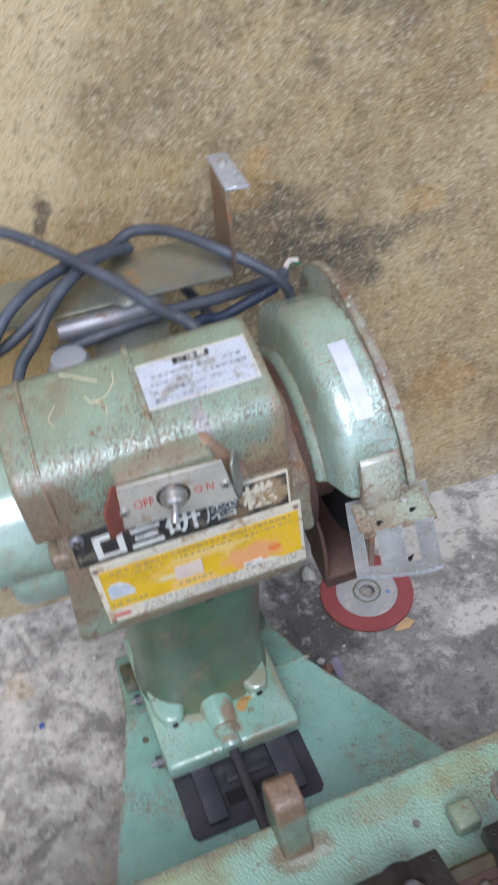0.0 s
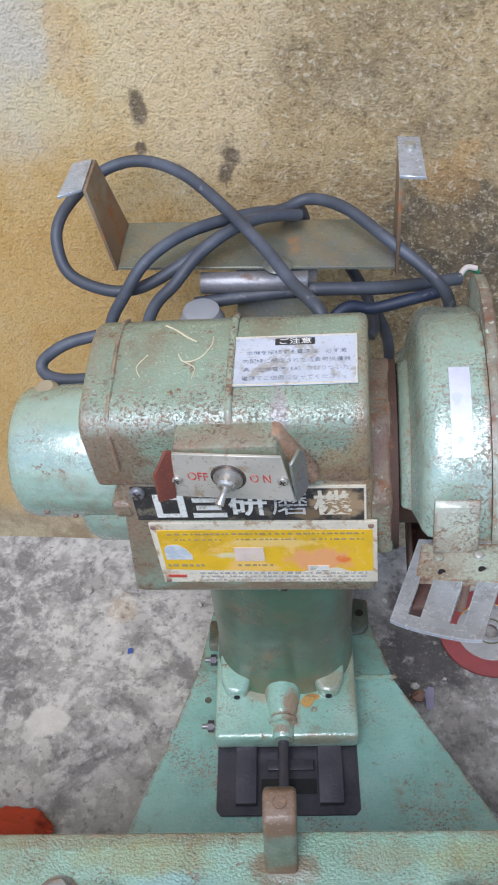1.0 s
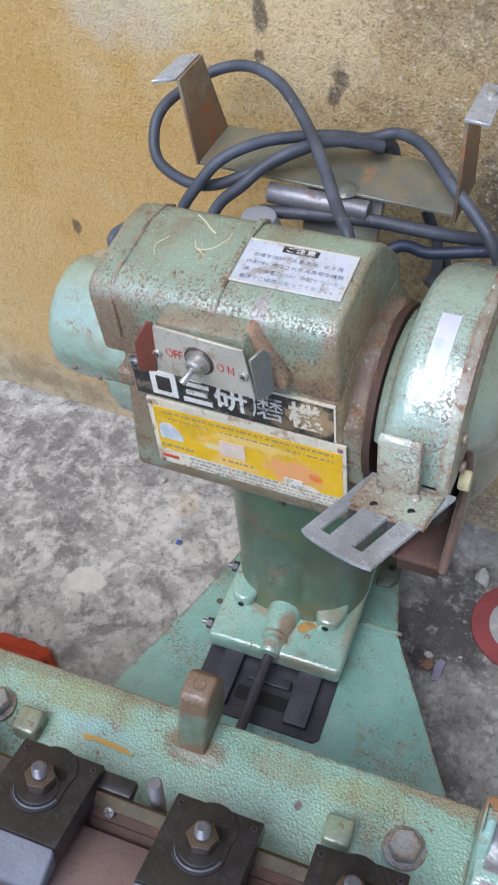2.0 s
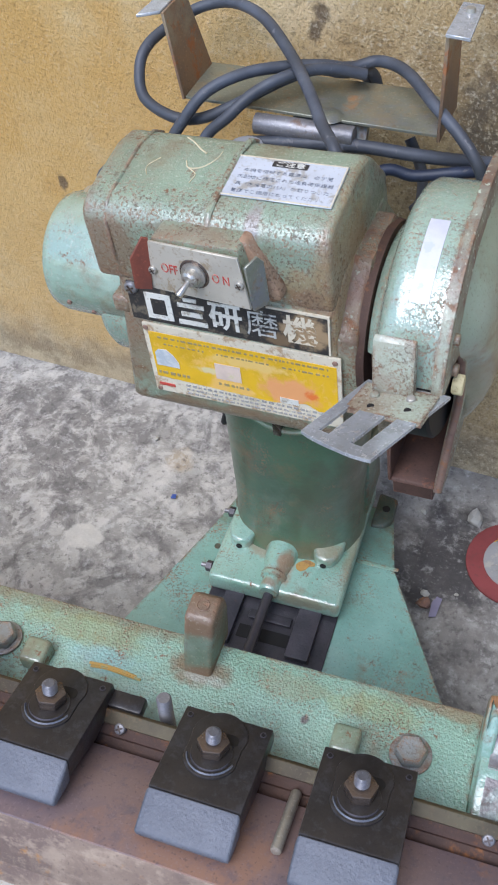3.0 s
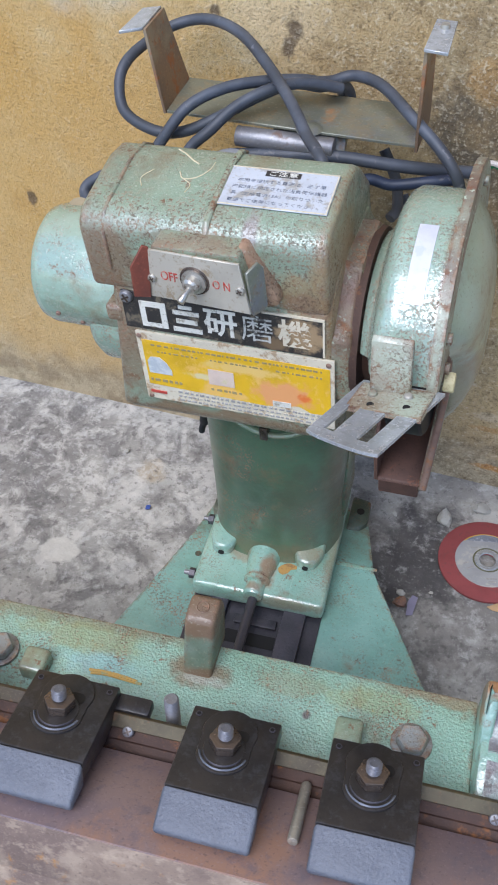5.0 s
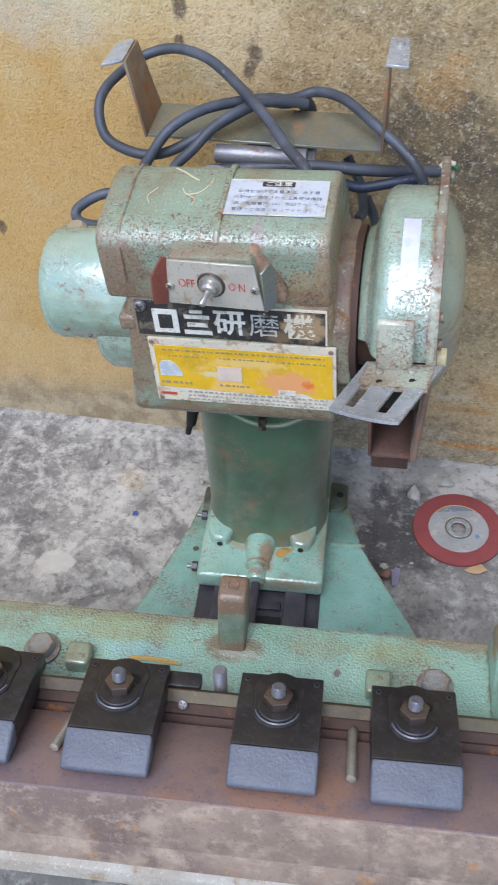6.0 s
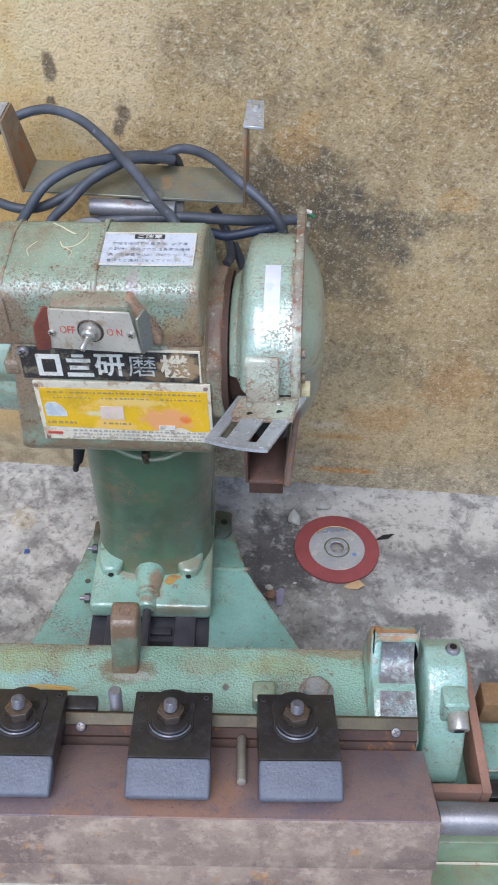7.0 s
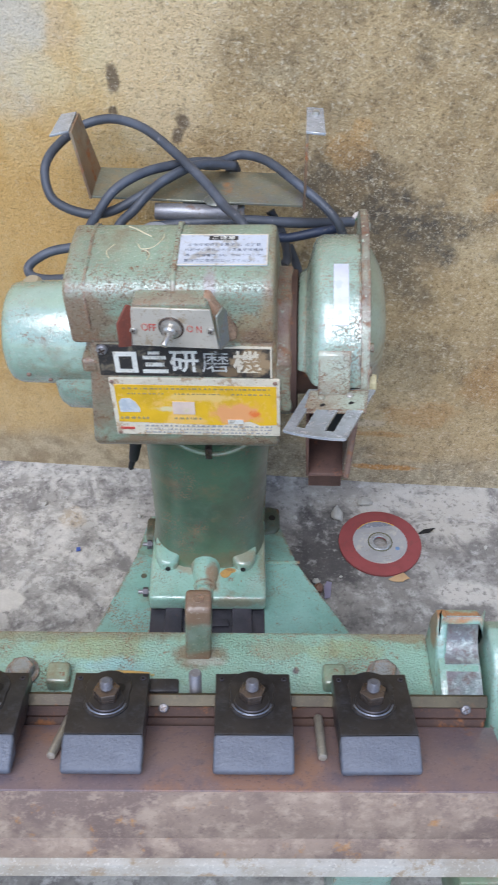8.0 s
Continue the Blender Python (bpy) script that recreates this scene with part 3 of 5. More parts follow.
def prism(points, a, b, axis="x", bevel=0.0, seg=2, bm=None, m=Matrix()):
    """A polygon in the plane across axis, drawn out from a to b."""
    bm = bm or bmesh.new()

    def place(p, d):
        return {"x": (d, p[0], p[1]), "y": (p[0], d, p[1]), "z": (p[0], p[1], d)}[axis]

    lo = [bm.verts.new(m @ Vector(place(p, a))) for p in points]
    hi = [bm.verts.new(m @ Vector(place(p, b))) for p in points]
    faces = [bm.faces.new(lo), bm.faces.new(hi[::-1])]
    for i in range(len(points)):
        j = (i + 1) % len(points)
        faces.append(bm.faces.new((lo[i], hi[i], hi[j], lo[j])))
    if bevel:
        bmesh.ops.recalc_face_normals(bm, faces=faces)
        edges = {e for f in faces for e in f.edges if e.calc_face_angle(0) > radians(25)}
        bmesh.ops.bevel(bm, geom=list(edges), offset=bevel, segments=seg, profile=0.5, affect="EDGES")
    return bm


def rod(p0, p1, r, r2=None, seg=24, bevel=0.0, bm=None, m=Matrix()):
    bm = bm or bmesh.new()
    p0, p1 = Vector(p0), Vector(p1)
    turn = (p1 - p0).to_track_quat("Z", "Y").to_matrix().to_4x4()
    made = bmesh.ops.create_cone(bm, cap_ends=True, segments=seg, radius1=r, radius2=r if r2 is None else r2, depth=(p1 - p0).length, matrix=m @ Matrix.Translation((p0 + p1) / 2) @ turn)
    if bevel:
        edges = {e for v in made["verts"] for e in v.link_edges if e.calc_face_angle(0) > radians(50)}
        bmesh.ops.bevel(bm, geom=list(edges), offset=bevel, segments=2, profile=0.5, affect="EDGES")
    return bm


def lathe(profile, axis_point, axis="x", seg=48, start=0.0, sweep=360.0, bm=None):
    """A profile of (along, radius) turned about an axis through axis_point."""
    bm = bm or bmesh.new()
    closed = sweep >= 360
    rings = []
    for k in range(seg + (0 if closed else 1)):
        a = radians(start + sweep * k / seg)
        ring = []
        for d, r in profile:
            c, s = r * math.cos(a), r * math.sin(a)
            off = {"x": (d, c, s), "y": (c, d, s), "z": (c, s, d)}[axis]
            ring.append(bm.verts.new(Vector(axis_point) + Vector(off)))
        rings.append(ring)
    for k in range(len(rings) if closed else len(rings) - 1):
        p, q = rings[k], rings[(k + 1) % len(rings)]
        for i in range(len(profile) - 1):
            bm.faces.new((p[i], p[i + 1], q[i + 1], q[i]))
    bmesh.ops.remove_doubles(bm, verts=bm.verts, dist=1e-6)
    return bm


def smooth_path(points, steps=8):
    pts = [Vector(p) for p in points]
    pts = [pts[0] * 2 - pts[1]] + pts + [pts[-1] * 2 - pts[-2]]
    out = []
    for i in range(1, len(pts) - 2):
        a, b, c, d = pts[i - 1 : i + 3]
        for k in range(steps):
            t = k / steps
            out.append(0.5 * (2 * b + (c - a) * t + (2 * a - 5 * b + 4 * c - d) * t * t + (3 * b - a - 3 * c + d) * t**3))
    return out + [pts[-2]]


def tube(points, r, seg=14, steps=8, bm=None):
    bm = bm or bmesh.new()
    path = smooth_path(points, steps)
    up = Vector((0.13, 0.3, 0.9)).normalized()
    rings = []
    for i, p in enumerate(path):
        way = (path[min(i + 1, len(path) - 1)] - path[max(i - 1, 0)]).normalized()
        side = way.cross(up).normalized()
        up = side.cross(way).normalized()
        rings.append([bm.verts.new(p + r * (math.cos(a) * side + math.sin(a) * up)) for a in (2 * math.pi * k / seg for k in range(seg))])
    for p, q in zip(rings, rings[1:]):
        for k in range(seg):
            bm.faces.new((p[k], p[(k + 1) % seg], q[(k + 1) % seg], q[k]))
    bm.faces.new(rings[0][::-1]), bm.faces.new(rings[-1])
    return bm


def hexagon(r):
    return [(r * math.cos(radians(60 * k + 12)), r * math.sin(radians(60 * k + 12))) for k in range(6)]


def lettering(text, size, material, parent, m, name="lettering", label="", squeeze=1.0, bold=0.0):
    curve = bpy.data.curves.new(name, "FONT")
    curve.body, curve.size, curve.align_x, curve.align_y, curve.extrude = text, size, "CENTER", "CENTER", 0.0002
    curve.offset = bold
    tmp = new("tmp", curve)
    bpy.context.view_layer.update()
    me = bpy.data.meshes.new_from_object(tmp.evaluated_get(bpy.context.evaluated_depsgraph_get()))
    bpy.data.objects.remove(tmp)
    bpy.data.curves.remove(curve)
    me.materials.clear()
    me.materials.append(material)
    ob = new(name, me)
    ob.parent = parent
    ob.matrix_local = m @ Matrix.Diagonal((squeeze, 1, 1, 1))
    if label:
        ob["label"] = label
    return ob


# ---- setting ----
def ground():
    n = 60
    bm = bmesh.new()
    bmesh.ops.create_grid(bm, x_segments=n, y_segments=n, size=1.0)
    for v in bm.verts:
        # finer in the middle, out to the horizon at the edges
        for k in range(2):
            a = v.co[k]
            v.co[k] = math.copysign(1.2 * abs(a) + 400 * max(0.0, abs(a) - 0.9) ** 2 * 10, a)
        v.co.z = -0.0015 + 0.003 * (noise.noise(v.co * 5) if max(abs(v.co.x), abs(v.co.y)) < 1.2 else 0)
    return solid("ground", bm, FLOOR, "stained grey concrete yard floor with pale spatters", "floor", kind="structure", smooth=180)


def back_wall():
    bm = box(-6, 6, 0, 0.2, -0.05, 3.2)
    return solid("wall_back", bm, WALL, "weathered ochre rendered wall with mould and bare patches", "wall", pose(0, WALL_Y, 0, WALL_LEAN, 0, WALL_TURN), kind="structure", smooth=0)


WALL_Y, WALL_TURN, WALL_LEAN = 0.690, -3.6, 2.5
ground()
back_wall()


# ---- bench grinder head ----
HEAD_POSE = pose(0.072, 0.378, 0.43, 0, -3.3, -3.5)
AX, AZ = 0.068, -0.008


def arc(cy, cz, r, a0, a1, n):
    return [(cy + r * math.cos(radians(a0 + (a1 - a0) * k / n)), cz + r * math.sin(radians(a0 + (a1 - a0) * k / n))) for k in range(n + 1)]


def plate_grid(us, vs, holes, quad, thick, bulge=0.0):
    """A plate over four corners, cut by a grid, with some cells left open."""
    bm = bmesh.new()
    a, b, c, d = (Vector(q) for q in quad)
    up = (b - a).cross(d - a).normalized() * thick

    def place(u, v):
        v = v * (1 - bulge * 2 * (2 * u - 1) ** 4) + bulge * v * (1 - (2 * u - 1) ** 2)
        return (a * (1 - u) + b * u) * (1 - v) + (d * (1 - u) + c * u) * v

    grid = [[bm.verts.new(place(u, v)) for u in us] for v in vs]
    faces = [bm.faces.new((grid[j][i], grid[j][i + 1], grid[j + 1][i + 1], grid[j + 1][i])) for j in range(len(vs) - 1) for i in range(len(us) - 1) if (i, j) not in holes]
    ext = bmesh.ops.extrude_face_region(bm, geom=faces)
    for v in (g for g in ext["geom"] if isinstance(g, bmesh.types.BMVert)):
        v.co -= up
    return bm


def bent(bm):
    """Lean a sheet inwards below the guard, towards the chute."""
    for v in bm.verts:
        if v.co.z < -0.05:
            v.co.x -= 0.10 * (-0.05 - v.co.z)
    return bm


def screw(name, p, way, r, h, material, parent, cross=True):
    p, way = Vector(p), Vector(way).normalized()
    bm = rod(p, p + way * h, r, r * 0.8, 16, r * 0.15)
    ob = part(name, bm, material, parent)
    if cross:
        m = Matrix.Translation(p + way * (h - r * 0.12)) @ way.to_track_quat("Z", "Y").to_matrix().to_4x4() @ pose(0, 0, 0, 0, 0, 28)
        bm = box(-r * 0.6, r * 0.6, -r * 0.12, r * 0.12, 0, r * 0.2, m=m)
        box(-r * 0.12, r * 0.12, -r * 0.6, r * 0.6, 0, r * 0.21, bm=bm, m=m)
        part("slot", bm, NUT, ob, smooth=0)
    return ob


def hex_bolt(p, r, h, material, parent, washer=None, m=Matrix()):
    bm = prism(hexagon(r), 0, h, "z", r * 0.12, 1, m=m @ Matrix.Translation(p))
    ob = part("bolt", bm, material, parent)
    if washer:
        part("washer", rod((0, 0, -0.002), (0, 0, 0.0004), washer, seg=28, bevel=0.0004, m=m @ Matrix.Translation(p)), material, ob)
    return ob


def grinder():
    g = thing("bench_grinder", "worn green bench grinder head with rusty edges on a pedestal", "grinder", HEAD_POSE)
    low = [(0.0, -0.075), (0.0, 0.046), (0.02, 0.06), (0.11, 0.062), (0.138, 0.03), (0.145, -0.02), (0.13, -0.062), (0.10, -0.084), (0.05, -0.092), (0.010, -0.087)]
    bm = prism(low, -0.089, 0.071, "x", 0.005, 3)
    for v in bm.verts:
        if v.co.x < -0.05:
            v.co.x -= 0.013 * min(1.0, max(0.0, (0.046 - v.co.z) / 0.12))
    part("motor_housing", bm, HEAD, g)
    hood = [(-0.001, 0.042), (-0.003, 0.0890), (-0.0022, 0.0940), (0.0003, 0.0982), (0.0050, 0.1018), (0.0120, 0.1044), (0.030, 0.1074), (0.058, 0.112), (0.078, 0.110), (0.092, 0.100), (0.118, 0.074), (0.124, 0.042)]
    hood_ob = part("terminal_hood", prism(hood, -0.103, 0.070, "x", 0.0042, 3), HEAD, g)
    part("rib", prism([(-0.0045, 0.092), (0.003, 0.1035), (0.018, 0.108), (0.058, 0.1145), (0.079, 0.1125), (0.09, 0.105), (0.08, 0.10), (0.05, 0.10), (0.01, 0.095)], -0.0140, -0.0095, "x", 0.001, 1), RIBPAINT, hood_ob, "rust-edged casting rib")
    part("rib", prism([(-0.0040, 0.060), (-0.0042, 0.090), (0.003, 0.1020), (0.018, 0.1066), (0.058, 0.1130), (0.079, 0.111), (0.092, 0.1025), (0.08, 0.095), (0.05, 0.10), (0.01, 0.095)], -0.086, -0.083, "x", 0.0008, 1), HEAD, hood_ob)
    part("corner_lug", box(-0.0985, -0.084, -0.001, 0.03, 0.010, 0.025, 0.0035, 3), HEAD, g)
    # left end
    bell = [(-0.089, 0.0), (-0.089, 0.0545), (-0.096, 0.0560), (-0.130, 0.0550), (-0.136, 0.051), (-0.138, 0.0)]
    part("end_bell", lathe(bell, (0, AX + 0.014, AZ - 0.023), "x", 64), CAPPAINT, g)
    cap = [(-0.088, 0.0), (-0.088, 0.0490), (-0.120, 0.0485), (-0.168, 0.0475), (-0.1745, 0.0455), (-0.178, 0.041), (-0.1795, 0.034), (-0.1795, 0.0)]
    cap_ob = part("wheel_cap", lathe(cap, (0, AX + 0.003, AZ + 0.008), "x", 64), CAPPAINT, g, "glossy seafoam round end cap")
    for x, a in ((-0.157, 196), (-0.139, 207)):
        c, d = math.cos(radians(a)), math.sin(radians(a))
        part("rivet", rod((x, AX + 0.003 + 0.0465 * c, AZ + 0.008 + 0.0465 * d), (x, AX + 0.003 + 0.0496 * c, AZ + 0.008 + 0.0496 * d), 0.0024, 0.0018, 12), RUSTY, cap_ob)
    part("cable_gland", lathe([(0.0, 0.0), (0.0, 0.009), (0.008, 0.009), (0.011, 0.006), (0.011, 0.0)], (-0.158, 0.092, 0.034), "z", 20), TANNED, g, "tan plastic cable gland")
    # right end
    octagon = [(AX + 0.0712 * math.cos(radians(45 * k + 22.5)), AZ + 0.0712 * math.sin(radians(45 * k + 22.5))) for k in range(8)]
    part("motor_flange", prism(octagon, 0.060, 0.0835, "x", 0.0035, 2), FLANGE, g, "rust-brown eight-sided motor flange")
    part("flange_ring", lathe([(0.082, 0.03), (0.082, 0.0665), (0.0872, 0.0655), (0.0872, 0.03)], (0, AX, AZ), "x", 48), RUST_IN_SHADE, g, "dark rusted ring behind the flange")
    part("hub", lathe([(0.080, 0.0), (0.080, 0.048), (0.106, 0.048), (0.106, 0.0)], (0, AX, AZ), "x", 48), CHUTE, g)
    R = 0.097
    shell = [(0.0880, 0.050), (0.0880, 0.0600), (0.0895, 0.0635), (0.0950, 0.0670), (0.0985, R - 0.018), (0.1005, R - 0.009), (0.1035, R - 0.0035), (0.109, R - 0.0002), (0.114, R), (0.141, R), (0.141, R - 0.0035), (0.115, R - 0.0035), (0.108, R - 0.006), (0.1040, R - 0.012), (0.1015, R - 0.020), (0.0980, 0.064), (0.0910, 0.060), (0.0910, 0.050)]
    bm = lathe(shell + shell[:1], (0, AX, AZ), "x", 72, -75, 240)
    for v in bm.verts:
        # past the crown the shell runs straight back to its rear edge
        y, z = v.co.y - AX, v.co.z - AZ
        a, r = math.atan2(z, y), math.hypot(y, z)
        if radians(-76) < a < radians(55):
            d = min((radians(55) - a) * 0.097, 0.062)
            if a > radians(55) - 0.062 / 0.097:
                v.co.y, v.co.z = AX + r * math.cos(radians(55)) + d * math.cos(radians(-35)), AZ + r * math.sin(radians(55)) + d * math.sin(radians(-35))
    part("wheel_guard", bm, GUARD, g, "pale green curved wheel guard, chipped")
    part("tape", lathe([(0.1180, R - 0.001), (0.1180, R + 0.0006), (0.1305, R + 0.0006), (0.1305, R - 0.001)], (0, AX, AZ), "x", 24, 100, 34), TAPE, g, "pale glossy strip of tape on the guard")
    ear = [(AX + r * math.cos(radians(a)), AZ + r * math.sin(radians(a))) for a, r in ((98, 0.1020), (90, 0.1045), (82, 0.1080), (74, 0.1115), (66, 0.1150), (58, 0.1182), (50, 0.1208), (42, 0.1228), (34, 0.1236), (26, 0.1222), (18, 0.1180), (10, 0.1110), (3, 0.1050))]
    rim = arc(AX, AZ, R + 0.004, 168, 104, 20) + ear + arc(AX, AZ, R + 0.004, -4, -78, 24)
    cover_outline = rim + [(0.092, -0.140), (0.060, -0.156), (0.036, -0.158), (0.031, -0.148), (0.036, -0.11), (0.043, -0.06), (0.038, -0.018), (0.022, 0.008), (0.004, 0.0160), (-0.014, 0.0125)]
    cover = part("guard_cover", bent(prism(cover_outline, 0.1415, 0.1485, "x", 0.0012, 2)), RIMRUST, g, "green side cover with rust-worn rim")
    # domed pressing in the middle of the cover, drawn down towards the chute
    bm = lathe([(0.1480, 0.0840), (0.1502, 0.0805), (0.1545, 0.0745), (0.1600, 0.064), (0.1640, 0.050), (0.1665, 0.032), (0.1675, 0.0)], (0, AX + 0.014, AZ), "x", 72)
    for v in bm.verts:
        if v.co.z < AZ - 0.02 and v.co.y > 0.03:
            v.co.z -= 0.35 * (AZ - 0.02 - v.co.z)
        if v.co.z < 0.04 and v.co.y < AX + 0.014:
            # drawn in behind the wheel opening
            k = min(1.0, (0.04 - v.co.z) / 0.075)
            v.co.y = AX + 0.014 - (AX + 0.014 - v.co.y) * (1.0 - 0.60 * k * k * (3 - 2 * k))
    part("bulge", bent(bm), COVERPAINT, cover, "smooth pressed dome, rust at its edge", 60)
    part("rust_lip", bent(tube([(0.1455, -0.012, 0.0125), (0.1455, 0.004, 0.0160), (0.1455, 0.022, 0.008), (0.1455, 0.038, -0.018), (0.1455, 0.043, -0.06), (0.1455, 0.036, -0.11), (0.1455, 0.031, -0.148)], 0.0030, 10, 6)), RUSTY, cover, "rusted rolled edge of the opening")
    part("rim_wear", lathe([(0.1410, R + 0.0030), (0.1410, R + 0.0046), (0.1480, R + 0.0046), (0.1480, R - 0.002)], (0, AX, AZ), "x", 60, 96, 71), RIMRUST, cover, "rust-worn rim edge")
    for y, z in ((-0.004, 0.042), (-0.003, 0.016), (0.126, 0.078)):
        hex_bolt((0, 0, 0), 0.0044, 0.0036, RIMRUST, cover, m=Matrix.Translation((0.1482, y, z)) @ pose(0, 0, 0, 0, 90, 0))
    part("tab", prism([(-0.008, 0.000), (-0.006, 0.006), (0.001, 0.010), (0.004, 0.005), (0.001, -0.002), (-0.005, -0.004)], 0.1484, 0.1560, "x", 0.0012, 2), IVORY, cover, "ivory plastic wing nut")
    part("grinding_wheel", lathe([(0.110, 0.0), (0.110, 0.080), (0.112, 0.082), (0.134, 0.082), (0.136, 0.080), (0.136, 0.0)], (0, AX, AZ), "x", 64), SOCKET, g, "dark worn grinding wheel inside the guard")
    # spark chute under the guard
    chute = thing_part("spark_chute", g)
    part("floor", prism([(0.030, -0.1475), (0.031, -0.1440), (0.075, -0.1400), (0.122, -0.1360), (0.122, -0.1395), (0.075, -0.1435)], 0.096, 0.1325, "x", 0.0006, 1), CHUTE, chute)
    side = [(0.030, -0.147), (0.028, -0.112), (0.034, -0.092), (0.060, -0.075), (0.120, -0.06), (0.120, -0.1375), (0.075, -0.1415)]
    part("side_plate", prism(side, 0.0955, 0.0985, "x", 0.0006, 1), CHUTE, chute)
    # added near-black sheet, its colour standing for the chute's unlit depth
    part("shade_back_plate", box(0.0985, 0.1330, 0.1185, 0.1215, -0.1375, -0.070, 0.0005, 1), SOCKET, chute)
    part("lower_lip", prism([(0.036, -0.148), (0.036, -0.168), (0.075, -0.168), (0.075, -0.1445)], 0.098, 0.131, "x", 0.0008, 1), CHUTE, chute)
    # spark-arrester bracket and slotted plate
    br = thing_part("bracket", g)
    part("upright", prism([(-0.030, 0.060), (-0.0345, 0.058), (-0.038, 0.020), (-0.036, 0.014), (-0.031, 0.014), (-0.027, 0.05)], 0.106, 0.132, "x", 0.0006, 1), STRAP, br, "rust-flecked upright strap")
    def on_foot(x, y, up=0.0):
        return Vector((x, y, 0.0212 + 0.109 * (x - 0.0949) - 0.215 * (y + 0.0585) + up))

    foot_quad = [on_foot(x, y, -0.0034) for x, y in ((0.100, -0.028), (0.148, -0.034), (0.1443, -0.066), (0.0949, -0.0585))]
    part("foot", plate_grid([0, 0.03, 0.97, 1], [0, 0.05, 0.95, 1], set(), foot_quad, 0.0034), STRAP, br)
    for x in (0.110, 0.133):
        part("bolt_hole", rod(on_foot(x, -0.0535, -0.001), on_foot(x, -0.0535, 0.0003), 0.0024, seg=14), SOCKET, br)
        part("rivet", rod(on_foot(x - 0.001, -0.0415, -0.001), on_foot(x - 0.001, -0.0420, 0.0026), 0.0036, 0.0026, 14, 0.0006), STUD if x > 0.12 else RIMRUST, br)
    quad = [(0.0985, -0.022, 0.0095), (0.1535, -0.030, 0.0165), (0.1265, -0.1110, 0.0362), (0.0785, -0.0925, 0.0272)]
    part("slotted_plate", plate_grid([0, 0.07, 0.16, 0.31, 0.46, 0.62, 0.77, 0.92, 1], [0, 0.26, 0.30, 0.84, 0.88, 1], {(2, 2), (5, 2), (2, 1), (5, 1), (2, 3), (5, 3)}, quad, 0.0022, 0.012), STEEL, br, "galvanised plate with two long slots", 30)
    # switch
    boss = [(-0.049, 0.058), (-0.043, 0.0970), (0.017, 0.0970), (0.0245, 0.064), (0.0235, 0.0575), (-0.046, 0.0555)]
    boss_ob = part("switch_boss", prism(boss, -0.0195, 0.004, "y", 0.0026, 2), RIBPAINT, g, "rust-rubbed raised switch boss")
    part("corner_web", prism([(0.012, 0.0975), (0.019, 0.0975), (0.038, 0.064), (0.040, 0.056), (0.034, 0.052), (0.018, 0.056)], -0.0115, 0.004, "y", 0.0030, 2), WEB, boss_ob, "rust-rubbed sloping web")
    face = part("switch_plate", prism([(-0.047, 0.058), (-0.043, 0.096), (0.021, 0.098), (0.0265, 0.060)], -0.0225, -0.0205, "y", 0.0004, 1), SWITCH, g, "grey switch plate with red lettering")
    part("fin", prism([(-0.047, 0.058), (-0.043, 0.097), (-0.047, 0.099), (-0.057, 0.085), (-0.058, 0.062)], -0.0245, -0.0225, "y", 0.0004, 1, m=pose(-0.047, -0.0225, 0, 0, 0, 42) @ pose(0.047, 0.0225, 0)), REDRUST, face, "red-rusted guard fin")
    part("fin", prism([(0.0265, 0.058), (0.0235, 0.093), (0.034, 0.096), (0.0385, 0.090), (0.0395, 0.060), (0.036, 0.057)], -0.0235, -0.0215, "y", 0.0004, 1, m=pose(0.0265, -0.0215, 0, 0, 0, 68) @ pose(-0.0255, 0.0225, 0)), BRACKET, face, "bent steel guard fin")
    front = pose(0, 0, 0, 90, 0, 0)
    lettering("OFF", 0.0100, RED_INK, face, pose(-0.0300, -0.0227, 0.0775) @ front, "off_lettering", squeeze=0.72)
    lettering("O N", 0.0095, RED_INK, face, pose(0.0075, -0.0227, 0.0785) @ front, "on_lettering", squeeze=0.72)
    for x, z in ((-0.0430, 0.074), (0.0205, 0.078)):
        screw("screw", (x, -0.0222, z), (0, -1, 0), 0.0035, 0.0022, STUD, face)
    tog = part("toggle", lathe([(-0.0222, 0.0), (-0.0222, 0.0088), (-0.0245, 0.0088), (-0.0250, 0.0062), (-0.0295, 0.0058), (-0.0310, 0.004), (-0.0310, 0.0)], (-0.0115, 0, 0.0785), "y", 24), CHROME, face, "chrome toggle switch")
    part("bezel", lathe([(-0.0222, 0.0), (-0.0222, 0.0108), (-0.0232, 0.0104), (-0.0232, 0.0)], (-0.0115, 0, 0.0785), "y", 24), NUT, tog, "dark switch bezel")
    part("lever", rod((-0.0115, -0.029, 0.0785), (-0.0145, -0.0395, 0.0730), 0.0015, 0.0027, 14, 0.0006), CHROME, tog)
    face.matrix_local = pose(-0.045, -0.0215, 0, 0, 0, -5.5) @ pose(0.045, 0.0215, 0)
    # plates and labels
    black = part("maker_plate", box(-0.083, 0.066, -0.0012, 0.0004, 0.007, 0.040, 0.0002, 1, m=pose(0, 0, 0, 0, 1.0, 0)), BLACK_INK, g, "black plate with worn white characters")
    part("edge", box(0.022, 0.066, -0.0016, -0.0002, 0.0392, 0.0410, m=pose(0, 0, 0, 0, 1.0, 0)), CREAM, black)
    part("edge", box(0.0648, 0.0662, -0.0016, -0.0002, 0.0078, 0.0392, m=pose(0, 0, 0, 0, 1.0, 0)), CREAM, black)
    # maker's mark as plain blocks
    mark = prism([(-0.0690, 0.012), (-0.0690, 0.0345), (-0.0490, 0.0345), (-0.0490, 0.012)], -0.0020, -0.0010, "y")
    part("mark", mark, WHITE_INK, black)
